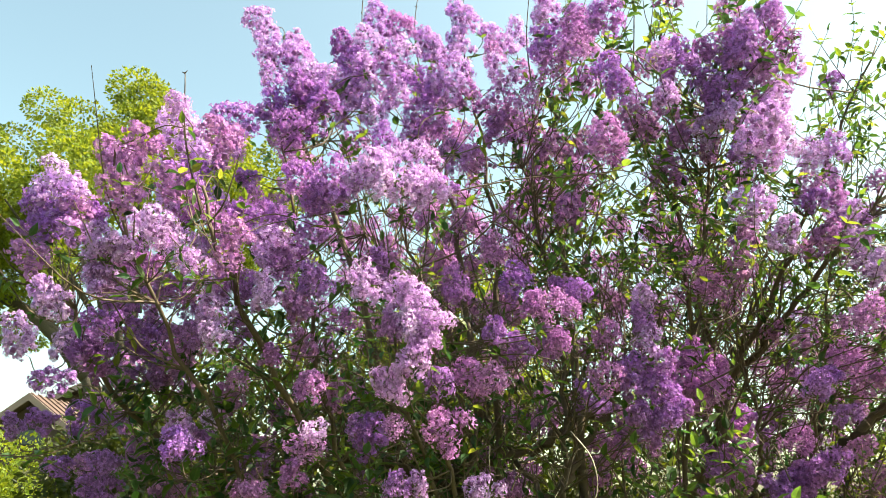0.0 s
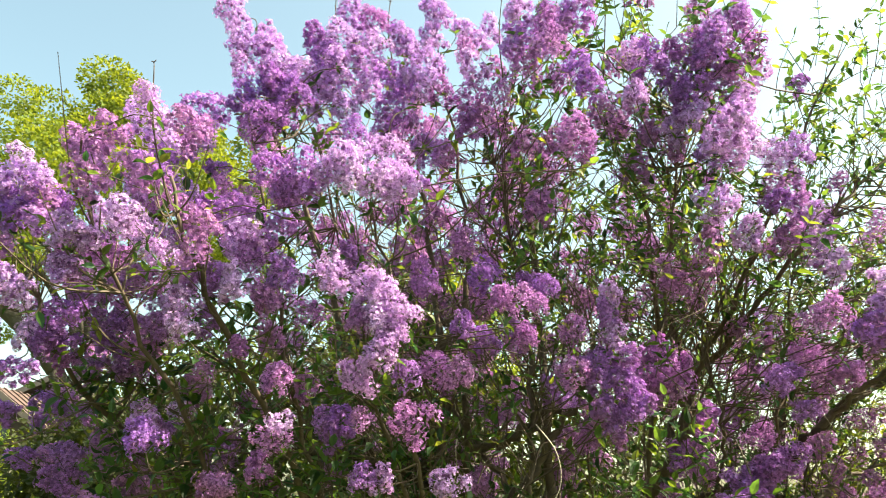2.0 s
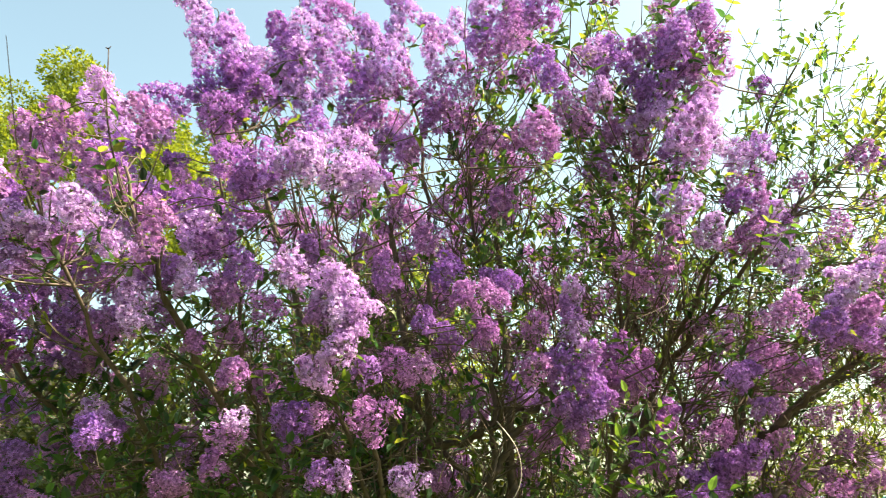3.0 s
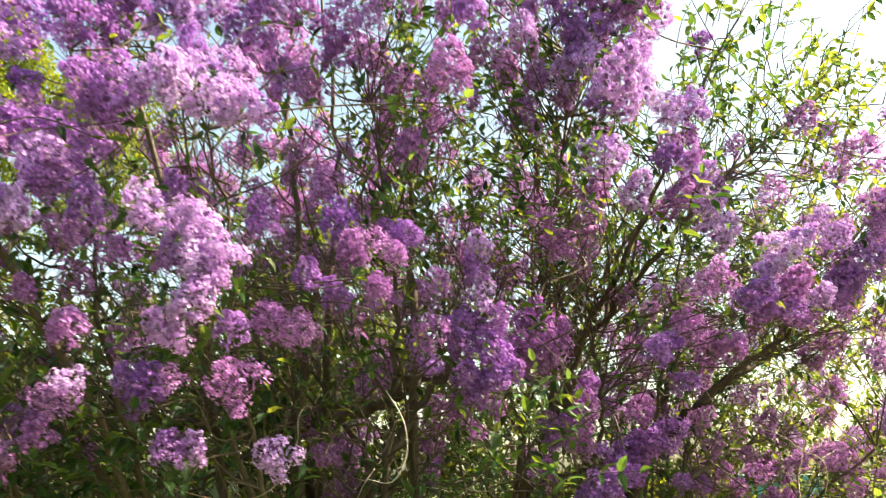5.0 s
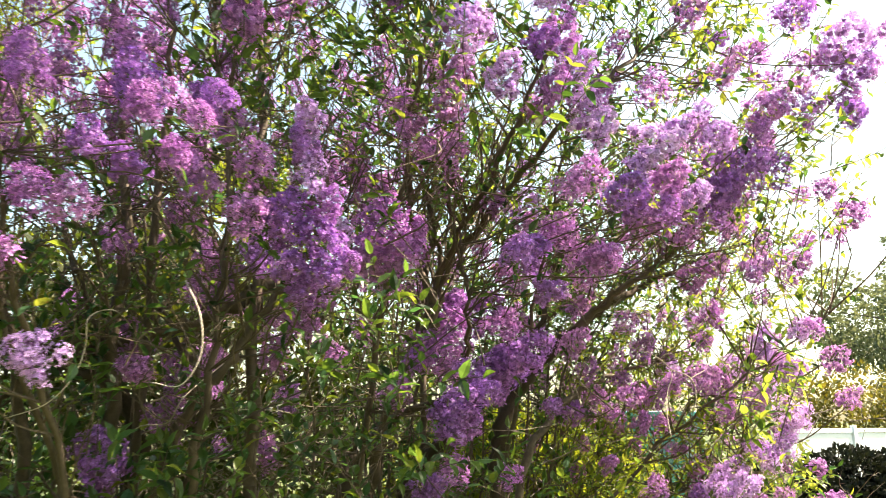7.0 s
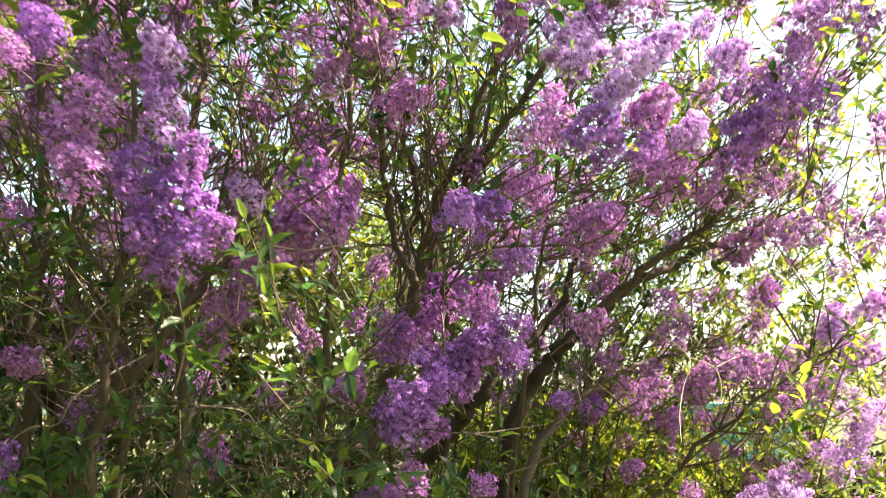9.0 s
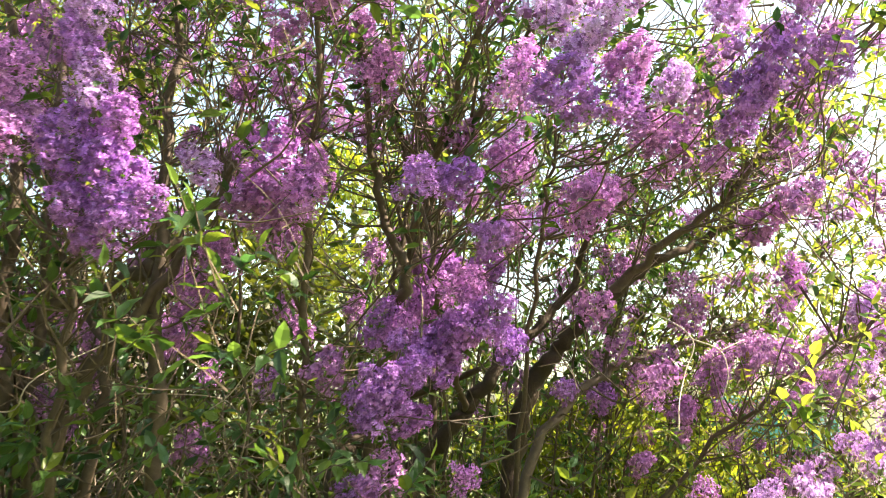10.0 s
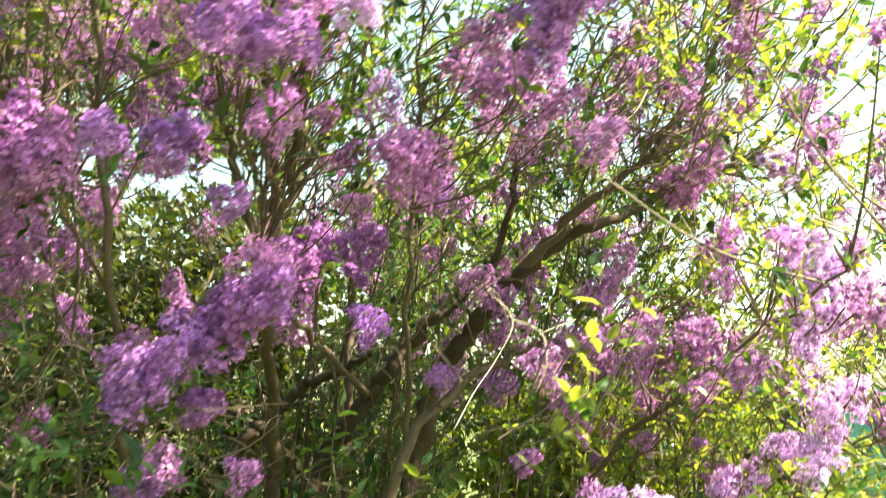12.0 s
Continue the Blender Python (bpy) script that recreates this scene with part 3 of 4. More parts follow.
# Flower sprays by colour and limb: middle of the panicle and its size
PALE_LEFT = [
    (-0.78, 2.53, 3.40, 0.93), (-0.68, 2.40, 3.22, 0.92), (-0.57, 2.42, 3.17, 1.06), (-0.63, 2.38, 3.12, 1.04), (-0.44, 2.31, 3.00, 0.69), (-0.64, 2.30, 3.00, 0.65),
    (-0.50, 2.28, 2.99, 0.86), (-0.74, 2.24, 2.68, 0.73), (-0.82, 2.01, 2.65, 0.97), (-0.82, 2.18, 2.65, 0.87), (-0.74, 1.80, 2.61, 0.54), (-0.83, 2.45, 2.57, 0.96),
    (-1.24, 2.14, 2.57, 0.62), (-0.95, 1.98, 2.51, 0.94), (-1.16, 2.12, 2.50, 0.73), (-1.25, 2.16, 2.49, 1.01), (-0.89, 2.15, 2.47, 0.65), (-1.13, 2.09, 2.35, 0.81),
    (-0.85, 2.20, 2.34, 0.85), (-0.91, 2.00, 2.34, 0.64), (-0.55, 2.15, 2.32, 1.12), (-0.82, 1.95, 2.28, 0.72), (-0.75, 1.79, 2.26, 0.70), (-0.93, 1.87, 2.25, 0.79),
]
PALE_LEFT_LOWER = [
    (-0.75, 2.04, 2.23, 0.53), (-0.88, 1.87, 2.22, 0.62), (-0.69, 2.12, 2.20, 0.69), (-0.96, 2.07, 2.17, 0.57), (-0.94, 1.91, 2.14, 0.72), (-0.51, 1.98, 2.12, 0.78),
    (-1.02, 1.81, 2.08, 0.78), (-1.10, 2.02, 2.08, 0.45), (-0.65, 1.98, 2.07, 0.74), (-1.14, 2.17, 2.04, 0.80), (-1.16, 1.96, 2.00, 0.83), (-0.63, 1.95, 1.99, 0.59),
    (-0.87, 2.71, 1.86, 0.66), (-0.78, 2.18, 1.78, 0.63),
]
PALE_MIDDLE = [
    (0.28, 2.92, 3.57, 0.95), (0.04, 2.51, 3.37, 1.01), (0.18, 2.66, 3.35, 1.21), (-0.29, 2.48, 3.33, 0.91), (0.02, 2.50, 3.26, 1.00), (-0.09, 2.44, 3.21, 0.93),
    (-0.30, 2.35, 3.15, 0.81), (0.33, 2.19, 3.15, 0.92), (-0.18, 2.39, 3.14, 0.86), (-0.21, 2.36, 3.03, 0.93), (-0.30, 2.32, 3.00, 0.96), (0.70, 2.21, 2.98, 0.62),
    (0.01, 2.26, 2.97, 0.89), (0.17, 2.28, 2.97, 0.89), (-0.36, 2.39, 2.94, 1.24), (-0.19, 2.36, 2.94, 0.87), (-0.03, 2.27, 2.90, 0.88), (-0.28, 2.33, 2.86, 0.77),
    (0.71, 2.23, 2.85, 0.65), (-0.09, 2.10, 2.56, 0.83), (-0.17, 2.03, 2.54, 0.59), (-0.21, 1.95, 2.48, 0.73), (-0.27, 1.98, 2.45, 0.71), (-0.08, 2.04, 2.45, 0.87),
]
PALE_MIDDLE_LOWER = [
    (-0.12, 2.02, 2.44, 0.83), (-0.20, 1.96, 2.43, 0.70), (0.57, 2.24, 2.15, 0.70), (-0.23, 1.99, 2.13, 0.78), (-0.10, 1.93, 2.08, 0.68), (-0.13, 1.92, 2.07, 0.71),
    (0.58, 2.27, 2.03, 0.64), (-0.05, 1.93, 2.02, 0.71), (-0.11, 1.92, 2.02, 0.67), (-0.07, 1.93, 1.99, 0.77), (0.68, 2.59, 1.98, 0.67), (-0.09, 1.92, 1.92, 0.76),
    (-0.17, 2.01, 1.87, 0.78), (-0.37, 2.05, 1.75, 0.46), (-0.10, 2.08, 1.61, 0.62), (0.06, 2.17, 1.60, 0.74), (0.74, 2.99, 1.15, 0.64),
]
PALE_RIGHT = [
    (1.05, 2.32, 3.17, 0.83), (1.20, 2.45, 3.03, 1.04), (1.14, 2.40, 2.93, 0.70), (0.93, 2.33, 2.81, 0.76), (1.07, 2.31, 2.80, 1.09), (0.88, 2.38, 2.80, 0.99),
    (1.36, 2.50, 2.76, 0.89), (1.12, 2.35, 2.75, 0.88), (1.27, 2.49, 2.74, 0.88), (0.98, 2.19, 2.68, 1.06), (1.04, 2.29, 2.66, 0.82), (1.34, 2.53, 2.55, 0.74),
    (1.39, 2.58, 2.52, 0.76), (0.97, 2.31, 2.47, 1.00), (1.46, 2.67, 2.46, 0.91), (1.12, 2.46, 2.42, 0.93), (1.45, 2.55, 2.34, 0.95), (1.45, 3.23, 2.28, 1.01),
    (1.56, 2.28, 2.24, 0.56), (1.49, 2.30, 2.20, 1.01), (1.46, 2.32, 2.14, 0.66),
]
PALE_FLANK = [
    (2.34, 2.51, 2.73, 1.19), (1.70, 2.41, 2.35, 0.50), (1.80, 2.47, 2.31, 0.63), (2.52, 3.34, 2.10, 0.75), (1.63, 2.34, 2.08, 0.67), (2.89, 4.36, 2.06, 1.25),
    (2.67, 3.31, 1.87, 0.72), (2.67, 3.54, 1.83, 1.01), (2.48, 3.06, 1.80, 0.83), (2.59, 3.43, 1.78, 1.13), (2.70, 3.84, 1.74, 1.10), (2.36, 3.83, 1.73, 1.24),
    (2.54, 3.20, 1.67, 1.10), (2.56, 3.38, 1.63, 0.94), (2.61, 3.76, 1.57, 0.86), (2.57, 3.27, 1.49, 1.25), (2.56, 3.32, 1.37, 1.04), (2.50, 3.40, 1.36, 0.83),
    (2.56, 3.41, 1.30, 0.83), (2.12, 2.91, 1.27, 0.86), (2.03, 2.99, 1.26, 0.72), (1.88, 2.69, 1.26, 0.75), (2.37, 3.44, 1.25, 1.25),
]
VIOLET_LEFT = [
    (-0.40, 2.38, 3.18, 0.96), (-0.84, 2.55, 2.95, 1.25), (-0.51, 2.27, 2.93, 0.85), (-0.49, 2.26, 2.89, 1.01), (-0.66, 2.38, 2.89, 0.97), (-0.44, 2.25, 2.87, 0.84),
    (-0.57, 2.28, 2.87, 0.89), (-0.47, 2.26, 2.78, 0.83), (-0.52, 2.21, 2.75, 0.73), (-0.83, 2.25, 2.62, 0.81), (-0.68, 2.27, 2.59, 0.65), (-0.47, 2.10, 2.53, 0.75),
    (-0.84, 2.15, 2.52, 0.85), (-1.31, 2.18, 2.48, 0.74), (-1.11, 2.16, 2.44, 0.61), (-0.66, 2.23, 2.43, 0.87), (-1.27, 2.19, 2.42, 1.01), (-1.37, 2.21, 2.41, 0.51),
    (-0.72, 2.25, 2.41, 0.71), (-0.54, 2.18, 2.41, 0.61), (-0.42, 2.09, 2.32, 0.73), (-0.40, 2.07, 2.18, 0.78), (-0.64, 2.10, 2.17, 0.83), (-0.56, 2.02, 2.15, 0.69),
]
VIOLET_LEFT_LOWER = [
    (-0.99, 2.29, 2.08, 0.85), (-0.99, 2.06, 2.06, 0.70), (-1.08, 2.17, 2.05, 0.73), (-0.62, 2.13, 2.05, 0.64), (-0.76, 2.13, 2.04, 0.57), (-1.01, 2.40, 2.02, 0.88),
    (-1.08, 2.23, 2.00, 0.82), (-1.09, 2.14, 1.99, 0.64), (-0.93, 2.34, 1.96, 0.62), (-1.05, 1.98, 1.88, 0.69), (-1.12, 2.56, 1.84, 0.66), (-1.13, 2.31, 1.82, 0.82),
    (-1.23, 2.26, 1.81, 0.66), (-1.34, 2.30, 1.80, 0.52), (-0.77, 2.25, 1.76, 0.65), (-0.72, 2.00, 1.72, 0.70), (-0.63, 2.41, 1.69, 0.73), (-1.05, 2.31, 1.69, 0.66),
    (-1.18, 2.30, 1.68, 0.59), (-1.05, 2.32, 1.61, 0.80),
]
VIOLET_MIDDLE = [
    (-0.35, 2.36, 3.07, 0.85), (0.33, 2.25, 3.06, 1.02), (0.49, 2.01, 3.01, 1.00), (-0.10, 2.29, 2.93, 0.94), (0.50, 2.10, 2.87, 0.86), (0.16, 2.34, 2.80, 1.02),
    (-0.10, 2.30, 2.80, 1.10), (0.53, 2.10, 2.80, 0.70), (0.01, 2.34, 2.69, 0.84), (-0.21, 2.13, 2.66, 0.70), (-0.02, 2.11, 2.47, 0.64), (-0.33, 1.99, 2.44, 0.85),
    (-0.36, 2.00, 2.41, 0.68), (-0.40, 2.03, 2.40, 0.58), (-0.22, 2.16, 2.25, 0.74), (0.19, 2.25, 2.22, 0.76), (0.32, 2.32, 2.22, 0.62), (0.01, 2.12, 2.17, 0.79),
    (0.37, 2.20, 2.17, 0.59), (0.56, 2.25, 2.09, 0.59), (0.12, 2.19, 2.05, 0.58), (0.19, 2.22, 2.01, 0.72), (0.54, 2.29, 1.96, 0.73), (0.62, 2.29, 1.95, 0.78),
]
VIOLET_MIDDLE_LOWER = [
    (0.46, 2.67, 1.92, 0.94), (-0.04, 2.08, 1.89, 0.64), (0.54, 2.31, 1.89, 0.82), (0.62, 2.30, 1.87, 0.87), (0.68, 2.31, 1.83, 0.50), (0.55, 2.32, 1.81, 0.69),
    (0.62, 2.32, 1.79, 0.73), (-0.26, 2.07, 1.77, 0.53), (0.58, 2.33, 1.76, 0.59), (-0.23, 2.13, 1.74, 0.88), (-0.15, 2.06, 1.62, 0.58), (0.10, 2.80, 1.37, 1.10),
]
VIOLET_RIGHT = [
    (1.60, 2.86, 3.25, 0.73), (1.13, 2.31, 3.21, 0.79), (1.01, 2.29, 3.08, 1.03), (0.99, 2.34, 3.02, 1.04), (0.78, 2.28, 2.99, 1.02), (0.88, 2.33, 2.94, 0.90),
    (0.91, 2.34, 2.89, 0.73), (0.77, 2.54, 2.70, 0.86), (0.98, 2.32, 2.68, 0.87), (1.56, 2.78, 2.57, 0.76), (1.24, 2.48, 2.55, 0.78), (1.38, 3.19, 2.11, 0.62),
    (1.57, 3.47, 2.10, 0.96), (1.42, 2.35, 2.06, 0.87), (1.53, 2.34, 2.03, 0.66), (1.23, 2.57, 1.95, 0.84), (1.15, 2.45, 1.92, 0.65), (1.20, 3.42, 1.91, 1.15),
    (1.33, 3.48, 1.89, 1.25), (1.30, 2.64, 1.84, 0.67), (1.04, 3.22, 1.71, 0.90), (1.32, 2.83, 1.69, 0.89), (1.26, 2.85, 1.66, 1.21), (1.43, 3.30, 1.66, 0.82),
]
VIOLET_RIGHT_LOWER = [
    (1.15, 2.87, 1.62, 0.89), (1.21, 2.86, 1.61, 1.08), (1.13, 2.77, 1.55, 0.66), (1.06, 2.78, 1.51, 0.96), (1.10, 2.78, 1.49, 0.66), (1.03, 2.79, 1.48, 0.78),
    (1.14, 2.95, 1.45, 0.91), (1.01, 2.92, 1.27, 0.89),
]
VIOLET_FLANK = [
    (2.22, 3.04, 2.98, 0.90), (2.16, 2.52, 2.79, 0.86), (2.43, 2.59, 2.68, 1.02), (2.37, 2.56, 2.47, 0.90), (2.11, 2.63, 2.28, 0.70), (1.94, 2.63, 2.25, 1.25),
    (1.92, 2.64, 2.20, 0.88), (1.91, 2.70, 2.14, 0.69), (1.61, 3.41, 1.53, 0.86), (1.76, 3.57, 1.51, 1.09), (2.13, 3.27, 1.19, 1.06),
]
ROSY_LEFT = [
    (-0.56, 2.22, 2.71, 0.69), (-0.65, 2.25, 2.51, 0.72), (-0.87, 2.22, 2.47, 0.63), (-0.41, 2.03, 2.44, 0.65), (-0.90, 2.26, 2.23, 0.62), (-0.90, 2.06, 2.22, 0.75),
    (-0.49, 2.07, 2.21, 0.57), (-0.94, 1.94, 2.21, 0.74), (-0.83, 2.24, 2.20, 0.69), (-0.53, 3.11, 1.99, 0.81), (-0.50, 2.05, 1.96, 0.51), (-1.07, 2.22, 1.96, 0.59),
    (-0.60, 2.08, 1.90, 0.48), (-0.40, 2.06, 1.71, 0.65), (-0.43, 2.07, 1.65, 0.65), (-0.56, 2.18, 1.60, 0.55),
]
ROSY_MIDDLE = [
    (-0.20, 2.41, 3.27, 0.93), (0.42, 2.19, 3.12, 0.92), (0.43, 2.17, 3.02, 0.82), (0.36, 2.27, 2.96, 0.97), (0.06, 2.33, 2.91, 0.78), (0.18, 2.32, 2.88, 1.03),
    (-0.03, 2.48, 2.86, 0.90), (0.26, 2.24, 2.85, 0.66), (0.47, 2.06, 2.61, 0.82), (0.19, 2.63, 2.60, 0.69), (0.51, 2.11, 2.58, 0.60), (0.14, 2.44, 2.40, 0.80),
    (0.23, 2.12, 2.11, 0.64), (0.34, 2.15, 2.10, 0.54), (0.28, 2.08, 2.10, 0.63), (-0.31, 2.02, 2.05, 0.68), (0.45, 2.23, 2.04, 0.74), (-0.16, 1.92, 2.01, 0.58),
    (0.30, 2.13, 2.01, 0.56), (0.33, 2.83, 1.93, 0.91), (0.45, 2.24, 1.92, 0.86), (0.03, 2.14, 1.92, 0.71), (0.11, 2.16, 1.90, 0.56), (-0.38, 2.02, 1.87, 0.66),
]
ROSY_MIDDLE_LOWER = [
    (0.66, 2.81, 1.85, 0.62), (0.61, 2.94, 1.78, 0.83), (-0.16, 2.05, 1.77, 0.53), (0.55, 3.05, 1.77, 0.75), (-0.03, 2.08, 1.76, 0.89), (0.16, 2.75, 1.61, 0.68),
    (0.22, 3.05, 1.48, 0.98),
]
ROSY_RIGHT = [
    (0.95, 2.31, 3.08, 0.95), (1.16, 2.34, 3.08, 1.05), (0.88, 2.33, 3.07, 0.70), (1.10, 2.37, 3.03, 0.88), (1.07, 2.37, 2.96, 0.87), (1.31, 2.50, 2.61, 0.87),
    (1.30, 2.53, 2.45, 0.86), (0.99, 2.45, 2.43, 0.84), (1.05, 2.82, 2.32, 0.94), (0.82, 2.46, 2.31, 0.65), (0.87, 2.54, 2.27, 0.62), (1.37, 3.01, 2.16, 0.65),
    (1.37, 2.59, 2.15, 0.85), (1.36, 2.46, 2.15, 0.93), (1.55, 2.34, 2.12, 0.93), (1.36, 2.72, 2.05, 0.70), (0.91, 2.65, 2.01, 0.59), (1.38, 2.65, 2.01, 0.77),
    (0.82, 2.66, 1.99, 1.17), (1.40, 3.20, 1.97, 0.71), (0.87, 2.67, 1.94, 0.94), (0.78, 2.68, 1.93, 1.00), (0.83, 2.68, 1.90, 0.94), (1.18, 3.38, 1.81, 1.14),
]
ROSY_RIGHT_LOWER = [
    (1.29, 2.98, 1.80, 0.82), (1.25, 2.90, 1.78, 0.91), (1.08, 3.37, 1.76, 0.93), (1.10, 3.15, 1.69, 0.88), (1.07, 2.87, 1.33, 0.81), (1.27, 2.90, 1.31, 0.63),
]
ROSY_FLANK = [
    (2.25, 2.88, 2.82, 1.13), (2.30, 2.63, 2.68, 1.02), (2.22, 2.59, 2.49, 0.90), (2.08, 2.60, 2.48, 0.97), (1.61, 2.50, 2.46, 0.82), (2.02, 2.59, 2.38, 0.75),
    (2.45, 3.47, 2.31, 0.81), (2.37, 3.57, 2.30, 0.92), (2.29, 3.42, 2.08, 1.23), (1.61, 3.04, 2.03, 1.16), (1.60, 2.87, 2.01, 1.02), (2.14, 3.79, 1.93, 1.16),
    (2.39, 3.49, 1.92, 1.08), (2.75, 3.64, 1.84, 1.25), (2.42, 3.61, 1.82, 1.06), (2.37, 2.86, 1.79, 0.65), (2.72, 3.52, 1.74, 1.00), (2.56, 3.70, 1.69, 0.93),
    (2.37, 3.83, 1.62, 0.98), (1.90, 3.62, 1.58, 0.72), (2.15, 3.60, 1.58, 1.25), (1.92, 3.55, 1.51, 0.92), (2.76, 4.18, 1.50, 1.03), (2.17, 3.59, 1.47, 0.74),
]
ROSY_FLANK_LOWER = [
    (1.96, 3.36, 1.47, 0.89), (1.99, 3.47, 1.39, 0.70), (2.16, 3.50, 1.36, 0.56), (2.34, 3.71, 1.35, 0.54), (1.84, 3.42, 1.31, 0.81), (2.00, 3.36, 1.22, 1.04),
]
PALE = PALE_LEFT + PALE_LEFT_LOWER + PALE_MIDDLE + PALE_MIDDLE_LOWER + PALE_RIGHT + PALE_FLANK
VIOLET = VIOLET_LEFT + VIOLET_LEFT_LOWER + VIOLET_MIDDLE + VIOLET_MIDDLE_LOWER + VIOLET_RIGHT + VIOLET_RIGHT_LOWER + VIOLET_FLANK
ROSY = ROSY_LEFT + ROSY_MIDDLE + ROSY_MIDDLE_LOWER + ROSY_RIGHT + ROSY_RIGHT_LOWER + ROSY_FLANK + ROSY_FLANK_LOWER

rng = np.random.default_rng(77)
# Slender younger stems round the same feet
for fx, fy, lean, count in ((0.5, 3.3, -0.3, 4), (1.12, 3.9, 0.15, 6), (0.0, 3.3, -0.5, 4), (1.7, 4.2, 0.8, 4), (1.9, 4.4, 0.9, 4), (1.35, 4.1, 0.35, 3)):
    for _ in range(count):
        dx, dy = lean * rng.uniform(0.2, 1.0) + rng.normal() * 0.22, -rng.uniform(0.0, 0.5)
        foot = np.array((fx + rng.normal() * 0.1, fy + rng.normal() * 0.1, -0.1))
        h = rng.uniform(2.0, 2.9)
        STEMS.append([tuple(foot), tuple(foot + (0.15 * dx + rng.normal() * 0.07, 0.12 * dy, 0.33 * h)), tuple(foot + (0.45 * dx + rng.normal() * 0.1, 0.42 * dy, 0.68 * h)), tuple(foot + (dx, dy, h)), rng.uniform(0.009, 0.014)])

stem_obs, stem_lines = [], []
for *control, r in STEMS:
    line = curve_points(control, 7)
    line[1:] += rng.normal(size=(len(line) - 1, 3)) * 0.008
    soup = Soup()
    tube(soup, line, 0.85 * r, 0.2 * r, 9, 0.1, rng)
    stem_obs.append(link("stem", soup.mesh("stem", BARK if r > 0.037 else TWIG, True), bush, "grey-brown woody stem" if r > 0.037 else "slender light brown stem"))
    stem_lines.append(line)
ALL = np.concatenate(stem_lines)
OWNER = np.concatenate([[n] * len(l) for n, l in enumerate(stem_lines)])
HEART = np.array((0.6, 3.2, 1.2))
leaves, sunlit_leaves, brushwood = Soup(), Soup(), Soup()
single_leaf = mesh_of("leaf", LEAF_SHAPE, LEAF_FACES, LEAF_PICKED)
singles = 0


def nearest(at):
    d = ALL - at
    cost = np.linalg.norm(d * (1, 1, 0.8), axis=1) + 0.9 * np.maximum(d[:, 2] + 0.12, 0) + 0.5 * (ALL[:, 2] < 0.7) + rng.uniform(0, 0.22, len(ALL))
    return int(np.argmin(cost))


def bare(at):
    """Below the flowering crown the bush is open, with bare twigs against the sky."""
    return -0.5 < at[0] < 0.3 and 2.15 < at[2] < 2.8 and rng.random() < 0.65


def clear(at):
    """The leaning stems stand clear of leaves and twigs."""
    return 0.95 < at[0] < 2.15 and at[1] < 3.85 and 1.15 < at[2] < 2.1 and rng.random() < 0.86


def looks_sunlit(at):
    """Leaves painted as sunlit, yellow-green: outer right side and shoot tips of the crown."""
    return rng.random() < (0.65 if at[0] > (1.95 if at[2] > 1.9 else 1.6) + 0.3 * (at[1] - 3) else 0.12 if at[2] > 2.1 else 0.05)


def put_leaf(owner, at, way, up, size, near):
    global singles
    if near and singles < 290:
        singles += 1
        f = leaf_frame(way, up)
        m = Matrix(np.vstack([np.hstack([f * size, at[:, None]]), [0, 0, 0, 1]]).tolist())
        link("leaf", single_leaf, owner, m=m)
    else:
        add_leaf(sunlit_leaves if looks_sunlit(at) else leaves, at, way, up, size, rng.uniform(0, 0.25))


def leaf_pairs(owner, line, count, size, near=False):
    """Opposite pairs of leaves along the outer half of a shoot."""
    for n in range(count):
        i = int((0.45 + 0.55 * (n + 0.5) / count) * (len(line) - 1))
        w = unit(line[min(i + 1, len(line) - 1)] - line[i - 1])
        side = unit(np.cross(w, any_way(rng)))
        for s in (-1, 1):
            way = unit(s * side + 0.55 * w + 0.35 * any_way(rng) - np.array((0, 0, 0.25)))
            put_leaf(owner, line[i], way, unit(np.array((0, 0, 1.0)) + 0.5 * any_way(rng)), size * rng.uniform(0.6, 1.15), near)


def spray(at, size, kinds):
    """One panicle, the twig that carries it and the leaves below it."""
    at = np.array(at, float)
    i = nearest(at)
    start, owner = ALL[i], stem_obs[OWNER[i]]
    out = unit((at - HEART) * (1, 1, 0.25))
    axis = unit(0.7 * out + np.array((0, 0, 0.55)) + 0.55 * any_way(rng))
    foot = at - axis * 0.075 * size
    run = np.linalg.norm(foot - start)
    mid = start + 0.62 * (foot - start) - np.array((0, 0, 0.05 * run)) + 0.12 * run * any_way(rng)
    elbow = start + 0.28 * (foot - start) - np.array((0, 0, 0.04 * run)) + 0.07 * run * any_way(rng)
    line = curve_points([start, elbow, mid, foot - axis * min(0.05, 0.3 * run), foot], 4)
    soup = Soup()
    tube(soup, line, 0.0018 + 0.0020 * min(run, 0.8), 0.0013, 5)
    link("twig", soup.mesh("twig", TWIG, True), owner)
    me = kinds[rng.integers(len(kinds))]
    q = Vector((0, 0, 1)).rotation_difference(Vector(axis)).to_matrix().to_4x4() @ Matrix.Rotation(rng.uniform(0, 6.28), 4, "Z")
    s = size * rng.uniform(0.9, 1.08)
    link("panicle", me, owner, m=Matrix.Translation(foot) @ q @ Matrix.Diagonal((s * rng.uniform(0.95, 1.1), s * rng.uniform(0.95, 1.1), s, 1)))
    leaf_pairs(owner, line, 1 if at[0] < -0.5 else 2, 0.046, at[1] < 2.6)


for places, kinds in ((PALE, PALE_PANICLES), (VIOLET, VIOLET_PANICLES), (ROSY, ROSY_PANICLES)):
    for x, y, z, size in places:
        spray((x, y, z), size * (0.78 if x > 1.6 and z < 2.0 else 1.02), kinds)

